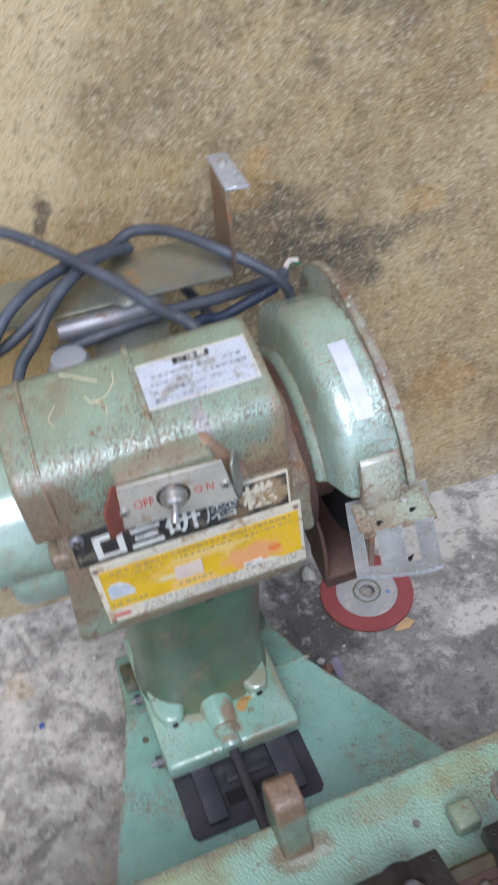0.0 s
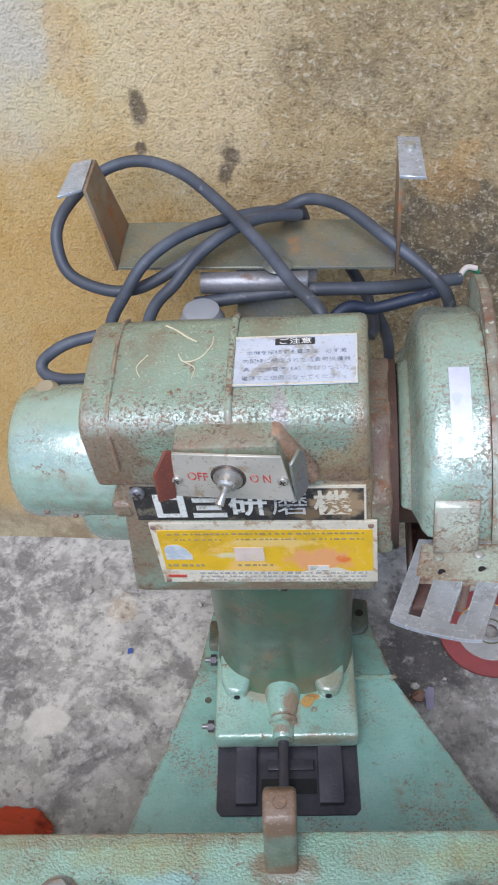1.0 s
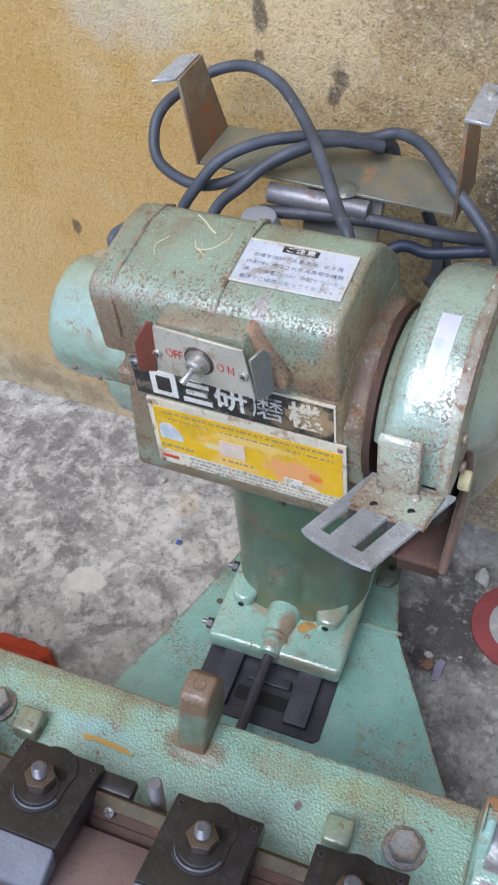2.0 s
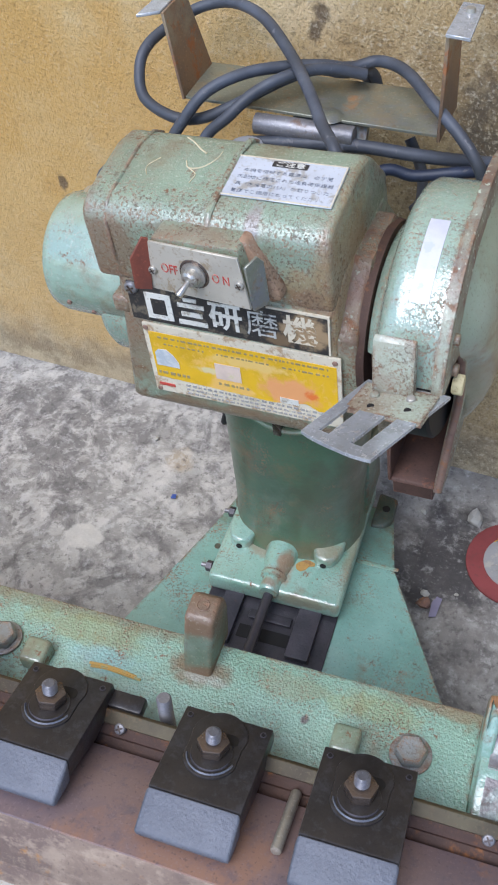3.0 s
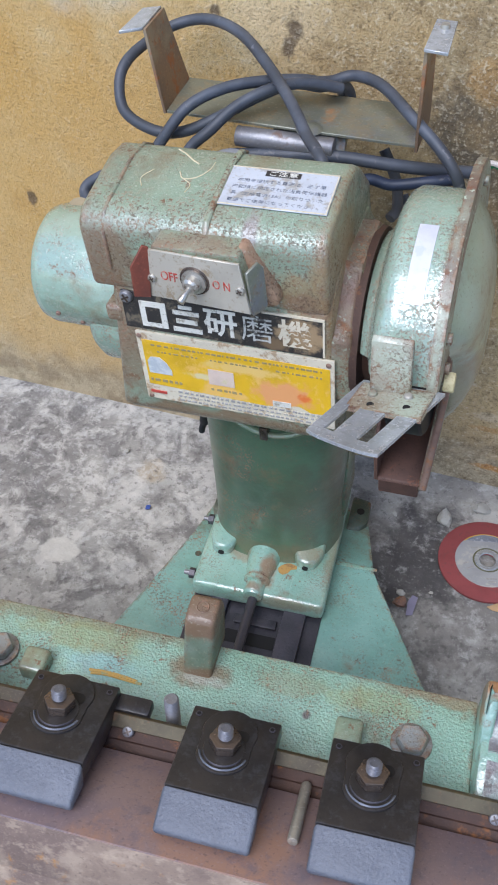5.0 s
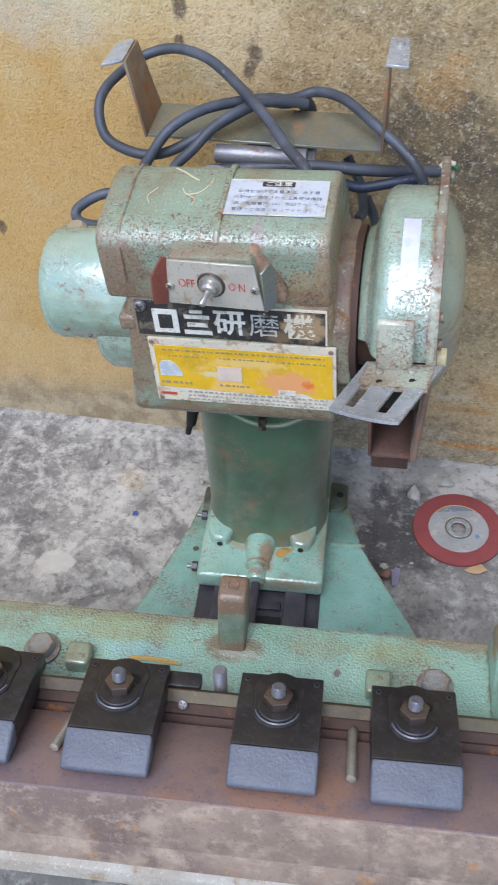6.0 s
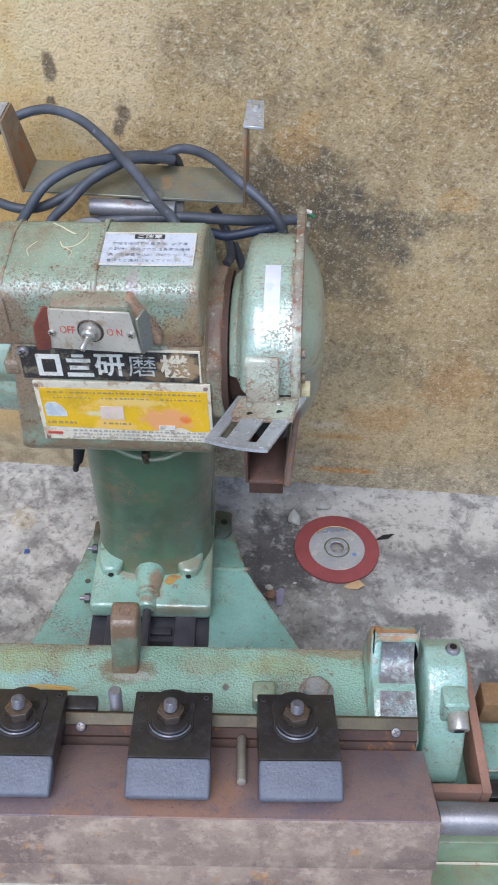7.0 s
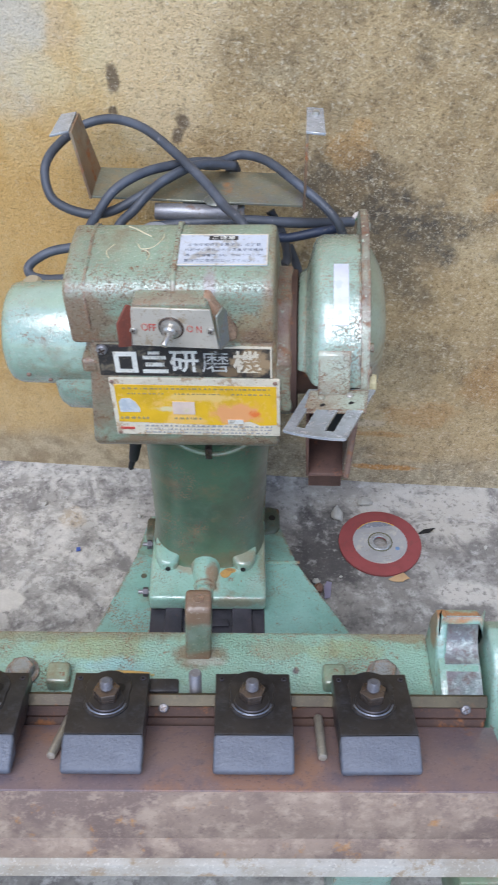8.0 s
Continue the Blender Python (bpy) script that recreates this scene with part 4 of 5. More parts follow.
    part("mark_window", box(-0.0645, -0.0535, -0.0024, -0.0012, 0.0165, 0.0300), BLACK_INK, black)
    bm = box(-0.0450, -0.0230, -0.0020, -0.0010, 0.0115, 0.0152)
    box(-0.0440, -0.0240, -0.0020, -0.0010, 0.0268, 0.0302, bm=bm)
    box(-0.0420, -0.0260, -0.0020, -0.0010, 0.0190, 0.0228, bm=bm)
    box(-0.0390, -0.0290, -0.0020, -0.0010, 0.0322, 0.0350, bm=bm)
    part("mark", bm, WHITE_INK, black)
    lettering("研", 0.0255, WHITE_INK, black, pose(-0.0085, -0.0014, 0.0228) @ front, "plate_lettering", bold=0.0005)
    lettering("磨", 0.0250, SCRATCHED, black, pose(0.0182, -0.0014, 0.0222) @ front, "plate_lettering", bold=-0.0001)
    lettering("機", 0.0245, CREAM, black, pose(0.0455, -0.0014, 0.0222) @ front, "plate_lettering", "half scraped-off cream characters", bold=0.0005)
    screw("cover_screw", (-0.078, -0.0008, 0.037), (0, -1, 0), 0.0055, 0.0035, SHAFT, g)
    tilt = pose(0, 0, 0, 0, 0.3, 0)
    label = part("instruction_label", box(-0.077, 0.073, -0.0018, 0.0004, -0.062, 0.005, 0.0003, 1, m=tilt), CREAM, g, "yellow instruction label with cream border")
    yel = [(-0.073, -0.046), (-0.073, -0.002), (0.070, -0.003), (0.070, -0.048), (0.055, -0.049), (0.046, -0.044), (0.020, -0.049)]
    part("yellow_field", prism(yel, -0.0022, -0.0014, "y", m=tilt), YELLOW, label)
    part("picture", prism([(-0.071, -0.034), (-0.071, -0.022), (-0.068, -0.018), (-0.061, -0.0175), (-0.056, -0.022), (-0.0525, -0.029), (-0.0525, -0.034)], -0.0026, -0.0018, "y", m=tilt), PICTURE, label)
    part("picture", box(-0.023, -0.003, -0.0026, -0.0018, -0.036, -0.021, m=tilt), PINKISH, label)
    part("picture", box(0.026, 0.040, -0.0027, -0.0018, -0.047, -0.042, m=tilt), WHITE_INK, label)
    part("seal", box(-0.073, -0.060, -0.0026, -0.0014, -0.0552, -0.0528, m=tilt), RED_INK, label)
    rnd = random.Random(5)
    bm = bmesh.new()
    for z, x0, x1, h in ((-0.006, -0.066, 0.066, 0.0016), (-0.012, -0.062, -0.030, 0.0012), (-0.012, -0.02, 0.02, 0.0012), (-0.012, 0.03, 0.066, 0.0014), (-0.041, -0.071, -0.045, 0.0026), (-0.041, -0.022, 0.004, 0.0022), (-0.0505, -0.05, 0.066, 0.0016), (-0.0545, -0.05, 0.066, 0.0012), (-0.0585, -0.05, 0.064, 0.0012)):
        x = x0
        while x < x1:
            w = rnd.uniform(0.001, 0.004)
            box(x, min(x + w, x1), -0.0026, -0.0017, z - h / 2, z + h / 2, bm=bm, m=tilt)
            x += w + rnd.uniform(0.0008, 0.0024)
        if z == -0.041 and x0 > -0.03:
            tagged(part("small_print", bm, PALE_INK, label, smooth=0), kind="stuff")
            bm = bmesh.new()
    tagged(part("small_print", bm, FAINT_INK, label, "faded grey-blue print", 0), kind="stuff")
    for x, z in ((-0.0745, 0.0015), (0.069, 0.0005), (-0.074, -0.059)):
        screw("rivet", (x, -0.0016, z), (0, -1, 0), 0.0022, 0.0012, RUSTY, label, False)
    # warning plate on the hood's sloping top
    top = pose(0.0265, 0.0385, 0.1094, 9.2, 0, 0)
    warn = part("warning_plate", box(-0.0375, 0.0375, -0.0185, 0.0190, 0, 0.0008, 0.0003, 1, m=top), SILVER, g, "silver warning plate with small black print")
    part("title_bar", box(-0.012, 0.012, 0.0115, 0.0165, 0.0007, 0.0011, m=top), BLACK_INK, warn)
    lettering("ご注意", 0.0046, WHITE_INK, warn, top @ pose(0, 0.0138, 0.00115), "title_lettering", squeeze=1.5)
    for k, line in enumerate(("本機を接続する電源は、必ず屋", "内配線に規定された過負荷保護器", "具（定格電流15A）の取りついた", "電源でご使用になってください。")):
        lettering(line, 0.0036, GREY_INK, warn, top @ pose(0.001, 0.0058 - 0.0064 * k, 0.0009), "warning_lettering", squeeze=1.20, bold=-0.00009)
    part("border", frame_strip(-0.0372, 0.0372, -0.0182, 0.0187, 0.0009, 0.0006, top), CREAM, warn)
    # chalk scribble on the hood
    def on_hood(x, y):
        return (x, y, (0.1046 + 0.161 * (y - 0.012) if y < 0.058 else 0.112 - 0.1 * (y - 0.058)) + 0.0001)

    bm = tube([on_hood(*p) for p in ((-0.056, 0.074), (-0.048, 0.068), (-0.040, 0.060), (-0.034, 0.056))], 0.0007, 6, 4)
    tube([on_hood(*p) for p in ((-0.024, 0.060), (-0.025, 0.052), (-0.032, 0.043), (-0.041, 0.041), (-0.045, 0.047))], 0.0005, 6, 4, bm)
    tube([on_hood(*p) for p in ((-0.041, 0.041), (-0.034, 0.036), (-0.035, 0.028))], 0.0004, 6, 4, bm)
    tube([on_hood(*p) for p in ((-0.064, 0.047), (-0.070, 0.038), (-0.067, 0.030))], 0.0004, 6, 4, bm)
    part("chalk_scribble", bm, CHALK, hood_ob, "pale chalk scribble")
    # wire hanging under the housing
    wire = part("earth_wire", tube([(-0.055, 0.060, -0.095), (-0.040, 0.050, -0.116), (-0.012, 0.045, -0.130), (0.016, 0.045, -0.131), (0.046, 0.052, -0.116), (0.058, 0.060, -0.095)], 0.0026, 8), OLIVE, g, "thin dull wire slung under the housing")
    part("clip", box(-0.005, 0.002, 0.040, 0.050, -0.136, -0.122, 0.001), NUT, wire)
    return g


def frame_strip(x0, x1, y0, y1, w, t, m):
    bm = box(x0, x1, y0, y0 + w, 0, 0.0006 + t, m=m)
    box(x0, x1, y1 - w, y1, 0, 0.0006 + t, bm=bm, m=m)
    box(x0, x0 + w, y0 + w, y1 - w, 0, 0.0006 + t, bm=bm, m=m)
    box(x1 - w, x1, y0 + w, y1 - w, 0, 0.0006 + t, bm=bm, m=m)
    return bm


def thing_part(name, parent):
    ob = new(name)
    ob.empty_display_size = 0.02
    ob.parent = parent
    return ob


grinder()


# ---- pedestal, slide and base plate ----
def pedestal():
    p = thing("grinder_pedestal", "dark green cast pedestal column with mint foot block on a slide", "pedestal", pose(0.078, 0.0, 0.0))
    # oval column, flaring into the foot and into the head
    bm = bmesh.new()
    rings = []
    for z, rx, ry in ((0.098, 0.0660, 0.066), (0.102, 0.0655, 0.061), (0.107, 0.0640, 0.0570), (0.115, 0.0630, 0.0540), (0.13, 0.0625, 0.052), (0.16, 0.0630, 0.051), (0.24, 0.0660, 0.051), (0.33, 0.0695, 0.052), (0.362, 0.070, 0.053)):
        ring = []
        for k in range(56):
            a = 2 * math.pi * k / 56
            c, s = math.cos(a), math.sin(a)
            e = 0.78
            ring.append(bm.verts.new((rx * math.copysign(abs(c) ** e, c), 0.489 + ry * math.copysign(abs(s) ** e, s), z)))
        rings.append(ring)
    for a, b in zip(rings, rings[1:]):
        for k in range(56):
            bm.faces.new((a[k], a[(k + 1) % 56], b[(k + 1) % 56], b[k]))
    bm.faces.new(rings[0]), bm.faces.new(rings[-1])
    part("column", bm, COLUMN, p, "dark green oval column, grimy")
    foot = part("foot_block", box(-0.066, 0.066, 0.387, 0.545, 0.0815, 0.104, 0.005, 3), FOOT, p)
    for x in (-0.046, 0.040):
        b = part("corner_boss", prism([(x - 0.016, 0.470), (x - 0.0145, 0.442), (x - 0.009, 0.4285), (x, 0.4255), (x + 0.009, 0.4285), (x + 0.0145, 0.442), (x + 0.016, 0.470)], 0.100, 0.1165, "z", 0.0046, 3), FOOT, foot)
        part("bolt_hole", rod((x, 0.4290, 0.1075), (x, 0.4253, 0.1073), 0.0030, seg=14), SOCKET, b)
    part("nut_housing", lathe([(0.3855, 0.0), (0.3855, 0.0085), (0.3875, 0.0100), (0.3990, 0.0100), (0.4005, 0.0128), (0.4050, 0.0135), (0.4070, 0.0120), (0.4110, 0.0130), (0.4250, 0.0160), (0.4450, 0.0190), (0.4450, 0.0)], (-0.003, 0, 0.1015), "y", 36), FOOT, foot)
    part("chipped_patch", prism([(0.0155, 0.418), (0.0195, 0.416), (0.0245, 0.419), (0.0265, 0.4235), (0.032, 0.4255), (0.0315, 0.429), (0.025, 0.431), (0.0205, 0.430), (0.016, 0.4265), (0.0135, 0.4225)], 0.1035, 0.1046, "z", 0.0004, 1), plain("ochre_primer", srgb(176, 138, 76), 0.7, wear=srgb(140, 104, 66), scale=90), foot, "ochre primer showing through chipped paint")
    ear = part("ear", prism([(0.066, 0.520), (0.080, 0.522), (0.087, 0.532), (0.087, 0.562), (0.066, 0.566)], 0.044, 0.062, "z", 0.003, 2), DARKGREEN, foot)
    part("bolt_hole", rod((0.0775, 0.545, 0.0612), (0.0775, 0.545, 0.0624), 0.0042, seg=16), SOCKET, ear)
    part("ear", box(-0.078, -0.064, 0.500, 0.530, 0.060, 0.078, 0.003), DARKGREEN, foot)
    part("rib_plate", prism([(0.50, 0.104), (0.56, 0.104), (0.53, 0.21), (0.50, 0.22)], 0.050, 0.066, "x", 0.003), COLUMN, foot)
    for y in (0.405, 0.475):
        b = part("gib_screw", rod((-0.066, y, 0.092), (-0.079, y, 0.092), 0.0024, seg=12), SHAFT, foot)
        part("lock_nut", rod((-0.068, y, 0.092), (-0.0735, y, 0.092), 0.0055, seg=6), DARK, b)
    part("feed_screw", rod((-0.003, 0.40, 0.098), (-0.003, 0.252, 0.094), 0.0048, seg=18), DARK, p, "dark steel feed screw rod")
    return p


def slide():
    s = thing("slide_base", "black steel slide base with two rails", "slide", pose(0.078, 0, 0))
    bm = prism([(-0.0645, 0.331), (-0.060, 0.326), (0.060, 0.326), (0.0645, 0.331), (0.0645, 0.55), (-0.0645, 0.55)], 0.0762, 0.0790, "z", 0.0006, 1)
    part("base", bm, DARK, s, "black plate with rust-red corners")
    for x0, x1 in ((-0.047, -0.028), (0.028, 0.050)):
        part("rail", box(x0, x1, 0.334, 0.54, 0.0788, 0.0865, 0.0008), DARK, s)
    part("slot", box(-0.024, 0.026, 0.345, 0.359, 0.0788, 0.0795, 0.0), SOCKET, s)
    part("cross_bar", box(-0.018, 0.024, 0.366, 0.376, 0.0788, 0.0830, 0.001), DARK, s)
    return s


def base_plate():
    pl = [(0.304, 0.246), (0.182, 0.462), (-0.009, 0.472), (-0.088, 0.246)]
    b = thing("base_plate", "mint painted tapering steel base plate welded behind the bed", "plate", pose(0, 0, 0))
    part("sheet", prism(pl, 0.0705, 0.0762, "z", 0.0008, 1), PLATE, b)
    part("rear_flap", plate_grid([0, 1], [0, 1], set(), [(-0.009, 0.472, 0.0762), (0.182, 0.462, 0.0762), (0.162, 0.556, 0.046), (0.0, 0.560, 0.046)], 0.0055), PLATE, b, "downward bent rear of the plate")
    # lighter mint strip draws the highlight along the bend
    part("bend_highlight", box(0.144, 0.186, 0.460, 0.464, 0.0760, 0.0770, 0.0003), MINT, b)
    for x in (-0.05, 0.235):
        part("leg", box(x, x + 0.03, 0.27, 0.30, 0.0, 0.0708, 0.002), PLATE, b)
    part("leg", box(0.06, 0.10, 0.48, 0.51, 0.0, 0.0640, 0.002), PLATE, b)
    for x, y in ((0.002, 0.440),):
        part("bolt_hole", rod((x, y, 0.0750), (x, y, 0.0766), 0.0034, seg=16), DARKGREEN, b)
    return b


pedestal()
slide()
base_plate()


# ---- cable bracket behind the grinder ----
def cable_bracket():
    b = thing("cable_bracket", "heat-tinted sheet steel bracket with two upturned arms", "bracket", pose(0.072, 0.378, 0.4350, 0, 0, -3.5))
    part("shelf", prism([(-0.116, 0.179), (0.088, 0.180), (0.088, 0.225), (0.06, 0.240), (-0.118, 0.236)], 0.066, 0.0685, "z", 0.0004, 1), BRACKET, b)
    arm = part("arm", prism([(0.178, 0.066), (0.234, 0.066), (0.226, 0.131), (0.186, 0.131)], -0.1185, -0.1160, "x", 0.0004, 1, m=pose(-0.117, 0, 0.066, 0, -13, 0) @ pose(0.117, 0, -0.066)), ARM, b, "rust-brown upturned arm")
    part("tip", prism([(-0.133, 0.186), (-0.133, 0.226), (-0.147, 0.221), (-0.1495, 0.178)], 0.128, 0.1305, "z", 0.0004, 1, m=pose(-0.1335, 0, 0.1285, 0, -4, 0) @ pose(0.1335, 0, -0.1285)), STEEL, arm, "bare bent steel tip")
    arm = part("arm", prism([(0.174, 0.066), (0.226, 0.066), (0.220, 0.143), (0.178, 0.143)], 0.086, 0.0885, "x", 0.0004, 1, m=pose(0.087, 0, 0.066, 0, -1, 0) @ pose(-0.087, 0, -0.066)), ARM, b)
    tip = part("tip", prism([(0.0845, 0.176), (0.0845, 0.226), (0.1000, 0.225), (0.1020, 0.174)], 0.1425, 0.145, "z", 0.0004, 1), STEEL, arm, "bare bent steel tip")
    part("rivet", rod((0.093, 0.212, 0.144), (0.093, 0.212, 0.148), 0.004, 0.003, 14), STUD, tip)
    part("front_bar", rod((-0.055, 0.173, 0.059), (0.024, 0.175, 0.059), 0.0080, seg=24, bevel=0.001), SHAFT, b, "bare rounded steel bar")
    part("weld", lathe([(0.0, 0.0), (0.0, 0.011), (0.0035, 0.007), (0.0045, 0.0)], (0.002, 0.182, 0.0685), "z", 14), BRACKET, b)
    part("strap", prism([(0.158, -0.02), (0.163, -0.02), (0.20, 0.066), (0.192, 0.066)], -0.03, 0.03, "x", 0.0005, 1), BRACKET, b)
    part("switch_knob", lathe([(-0.02, 0.0), (-0.02, 0.016), (-0.004, 0.017), (0.006, 0.013), (0.010, 0.0)], (-0.052, 0.146, 0.050), "z", 24), GREYKNOB, b, "rounded pale plastic knob")
    return b


def cables():
    c = thing("power_cable", "black rubber power cable coiled loosely over the bracket", "cable")
    A = [(0.121, 0.474, 0.455), (0.119, 0.470, 0.50), (0.112, 0.475, 0.528), (0.094, 0.505, 0.53), (0.077, 0.535, 0.535), (0.049, 0.58, 0.539), (0.016, 0.618, 0.546), (-0.017, 0.64, 0.545), (-0.045, 0.642, 0.538), (-0.065, 0.625, 0.53), (-0.078, 0.602, 0.522), (-0.08, 0.585, 0.51), (-0.07, 0.567, 0.496), (-0.041, 0.553, 0.491), (-0.016, 0.553, 0.493), (0.012, 0.56, 0.505), (0.04, 0.573, 0.518), (0.065, 0.59, 0.523), (0.084, 0.605, 0.515), (0.094, 0.620, 0.510), (0.099, 0.631, 0.494), (0.100, 0.634, 0.460)]
    B = [(-0.045, 0.52, 0.44), (-0.04, 0.535, 0.473), (-0.027, 0.54, 0.496), (-0.01, 0.552, 0.516), (0.014, 0.57, 0.524), (0.041, 0.585, 0.525), (0.071, 0.598, 0.523), (0.094, 0.612, 0.514), (0.102, 0.623, 0.508), (0.106, 0.630, 0.492), (0.107, 0.632, 0.460)]
    C = [(-0.025, 0.505, 0.43), (-0.009, 0.53, 0.484), (0.011, 0.54, 0.505), (0.029, 0.555, 0.519), (0.053, 0.572, 0.527), (0.077, 0.588, 0.526), (0.102, 0.602, 0.517)]
    D = [(0.08, 0.6, 0.521), (0.092, 0.61, 0.518), (0.11, 0.615, 0.522), (0.135, 0.595, 0.526), (0.163, 0.56, 0.522), (0.187, 0.540, 0.511), (0.202, 0.530, 0.497), (0.208, 0.532, 0.480)]
    E = [(0.023, 0.545, 0.482), (0.063, 0.547, 0.486), (0.112, 0.548, 0.489), (0.155, 0.552, 0.485), (0.188, 0.562, 0.479), (0.221, 0.575, 0.473)]
    F = [(-0.05, 0.53, 0.468), (-0.073, 0.525, 0.465), (-0.092, 0.52, 0.454), (-0.091, 0.512, 0.448), (-0.077, 0.505, 0.448), (-0.055, 0.5, 0.452)]
    G = [(0.14, 0.6, 0.469), (0.153, 0.59, 0.448), (0.158, 0.57, 0.435), (0.154, 0.56, 0.431)]
    H = [(0.10, 0.51, 0.45), (0.13, 0.54, 0.475), (0.155, 0.545, 0.472), (0.185, 0.55, 0.476), (0.204, 0.555, 0.477)]
    I = [(0.16, 0.59, 0.435), (0.17, 0.58, 0.413), (0.172, 0.57, 0.39), (0.169, 0.56, 0.366)]
    for path, r, m in ((A, 0.0045, CABLE), (B, 0.0045, CABLE), (C, 0.0045, CABLE), (D, 0.0045, CABLE), (E, 0.0050, CABLE), (F, 0.0045, CABLE), (G, 0.0045, CABLE), (H, 0.0045, CABLE_BLUE), (I, 0.0045, CABLE)):
        part("loop", tube(path, r), m, c)
    part("wire_end", tube([(0.220, 0.575, 0.474), (0.226, 0.579, 0.480), (0.234, 0.580, 0.478)], 0.0022, 8), WHITE_WIRE, c, "bared white wire end")
    part("wire_end", tube([(0.220, 0.576, 0.472), (0.229, 0.584, 0.475), (0.237, 0.586, 0.470)], 0.0020, 8), GREEN_WIRE, c, "bared green wire end")
    return c


def plug():
    p = thing("plug", "black rubber plug hanging behind the column", "plug")
    part("body", rod((-0.006, 0.532, 0.212), (-0.011, 0.530, 0.180), 0.0075, 0.0055, 14, 0.001), MOSS, p)
    part("tail", tube([(-0.011, 0.530, 0.182), (-0.014, 0.529, 0.172), (-0.015, 0.530, 0.166)], 0.0035, 8), MOSS, p)
    part("cord", tube([(0.02, 0.53, 0.33), (0.004, 0.533, 0.26), (-0.006, 0.532, 0.210)], 0.003, 8), CABLE, p)
    return p


cable_bracket()
cables()
plug()


# ---- machine bed ----
def bed():
    b = thing("machine_bed", "mint green machine bed beam with worn flecked paint", "machine bed")
    part("beam", prism([(0.150, 0.10), (0.150, 0.226), (0.186, 0.233), (0.2535, 0.234), (0.2545, 0.226), (0.2545, 0.03), (0.235, 0.03), (0.235, 0.10)], -0.62, 0.285, "x", 0.0025, 2), BED, b)
    post = part("post", prism([(0.223, 0.230), (0.2350, 0.2650), (0.2410, 0.2830), (0.245, 0.2850), (0.262, 0.2860), (0.268, 0.277), (0.2705, 0.2655), (0.266, 0.230)], 0.064, 0.087, "x", 0.0032, 3), POST, b, "green stop post with rust-worn top")
    part("centre_mark", lathe([(0.0, 0.0040), (0.0006, 0.0046), (0.0, 0.0052)], (0.0755, 0.253, 0.2856), "z", 18), POST, post)
    for x, y in ((0.196, 0.202), (-0.046, 0.202)):
        part("square_boss", box(x - 0.0100, x + 0.0100, y - 0.0105, y + 0.0105, 0.231, 0.2475, 0.0032, 3), POSTMINT, b)
    for x, y in ((0.241, 0.209), (-0.080, 0.209)):
        hex_bolt((x, y, 0.2355), 0.0120, 0.0085, BOLTGREY, b, 0.0150)
    strip = part("gib_strip", prism([(0.164, 0.2765), (0.161, 0.2790), (0.1535, 0.2725), (0.156, 0.269)], -0.62, 0.317, "x", 0.0006, 1), BRASSY, b, "tarnished steel strip")
    part("strip_backing", prism([(0.1635, 0.276), (0.1555, 0.2695), (0.1495, 0.2645), (0.1485, 0.226), (0.1635, 0.228)], -0.62, 0.3165, "x"), RUST_IN_SHADE, b, "rusty strip backing with shade darkened into its colour")
    for x in (0.050, 0.299, -0.19):
        screw("screw", (x, 0.154, 0.2700), (0, -0.67, 0.74), 0.0046, 0.003, SHAFT, strip)
    part("groove", prism([(0.150, 0.262), (0.135, 0.250), (0.135, 0.20), (0.150, 0.20)], -0.62, 0.315, "x"), RUST_IN_SHADE, b, "rusty groove behind the bar")
    turns = [(0.0, 0.0)] + [(0.0016 * k + d, r) for k in range(26) for d, r in ((0.0, 0.0047), (0.0008, 0.0053))] + [(0.0424, 0.0042), (0.0424, 0.0)]
    dowel = part("dowel", lathe(turns, (0, 0, 0), "z", 20), SHAFT, b, "bare threaded dowel")
    dowel.matrix_local = pose(0.0755, 0.1725, 0.246, -4, 0, 0)
    bm = tube([(-0.006, 0.2095, 0.2341), (0.006, 0.2105, 0.2341), (0.020, 0.2102, 0.2341), (0.033, 0.2085, 0.2341)], 0.0011, 6, 4)
    tube([(-0.004, 0.2072, 0.2341), (0.008, 0.2085, 0.2341), (0.022, 0.2078, 0.2341), (0.037, 0.2070, 0.2341)], 0.0012, 6, 4, bm)
    part("marker_scrawl", bm, MARKER, b, "orange hand-drawn marker scrawl")
    part("key", box(0.028, 0.062, 0.163, 0.176, 0.2700, 0.2800, 0.002), BLACK, b)
    # leg plates down to the yard floor
    for x in (-0.45, 0.20):
        part("leg", box(x, x + 0.06, 0.10, 0.235, 0.0, 0.10, 0.003), MINT, b)
    return b


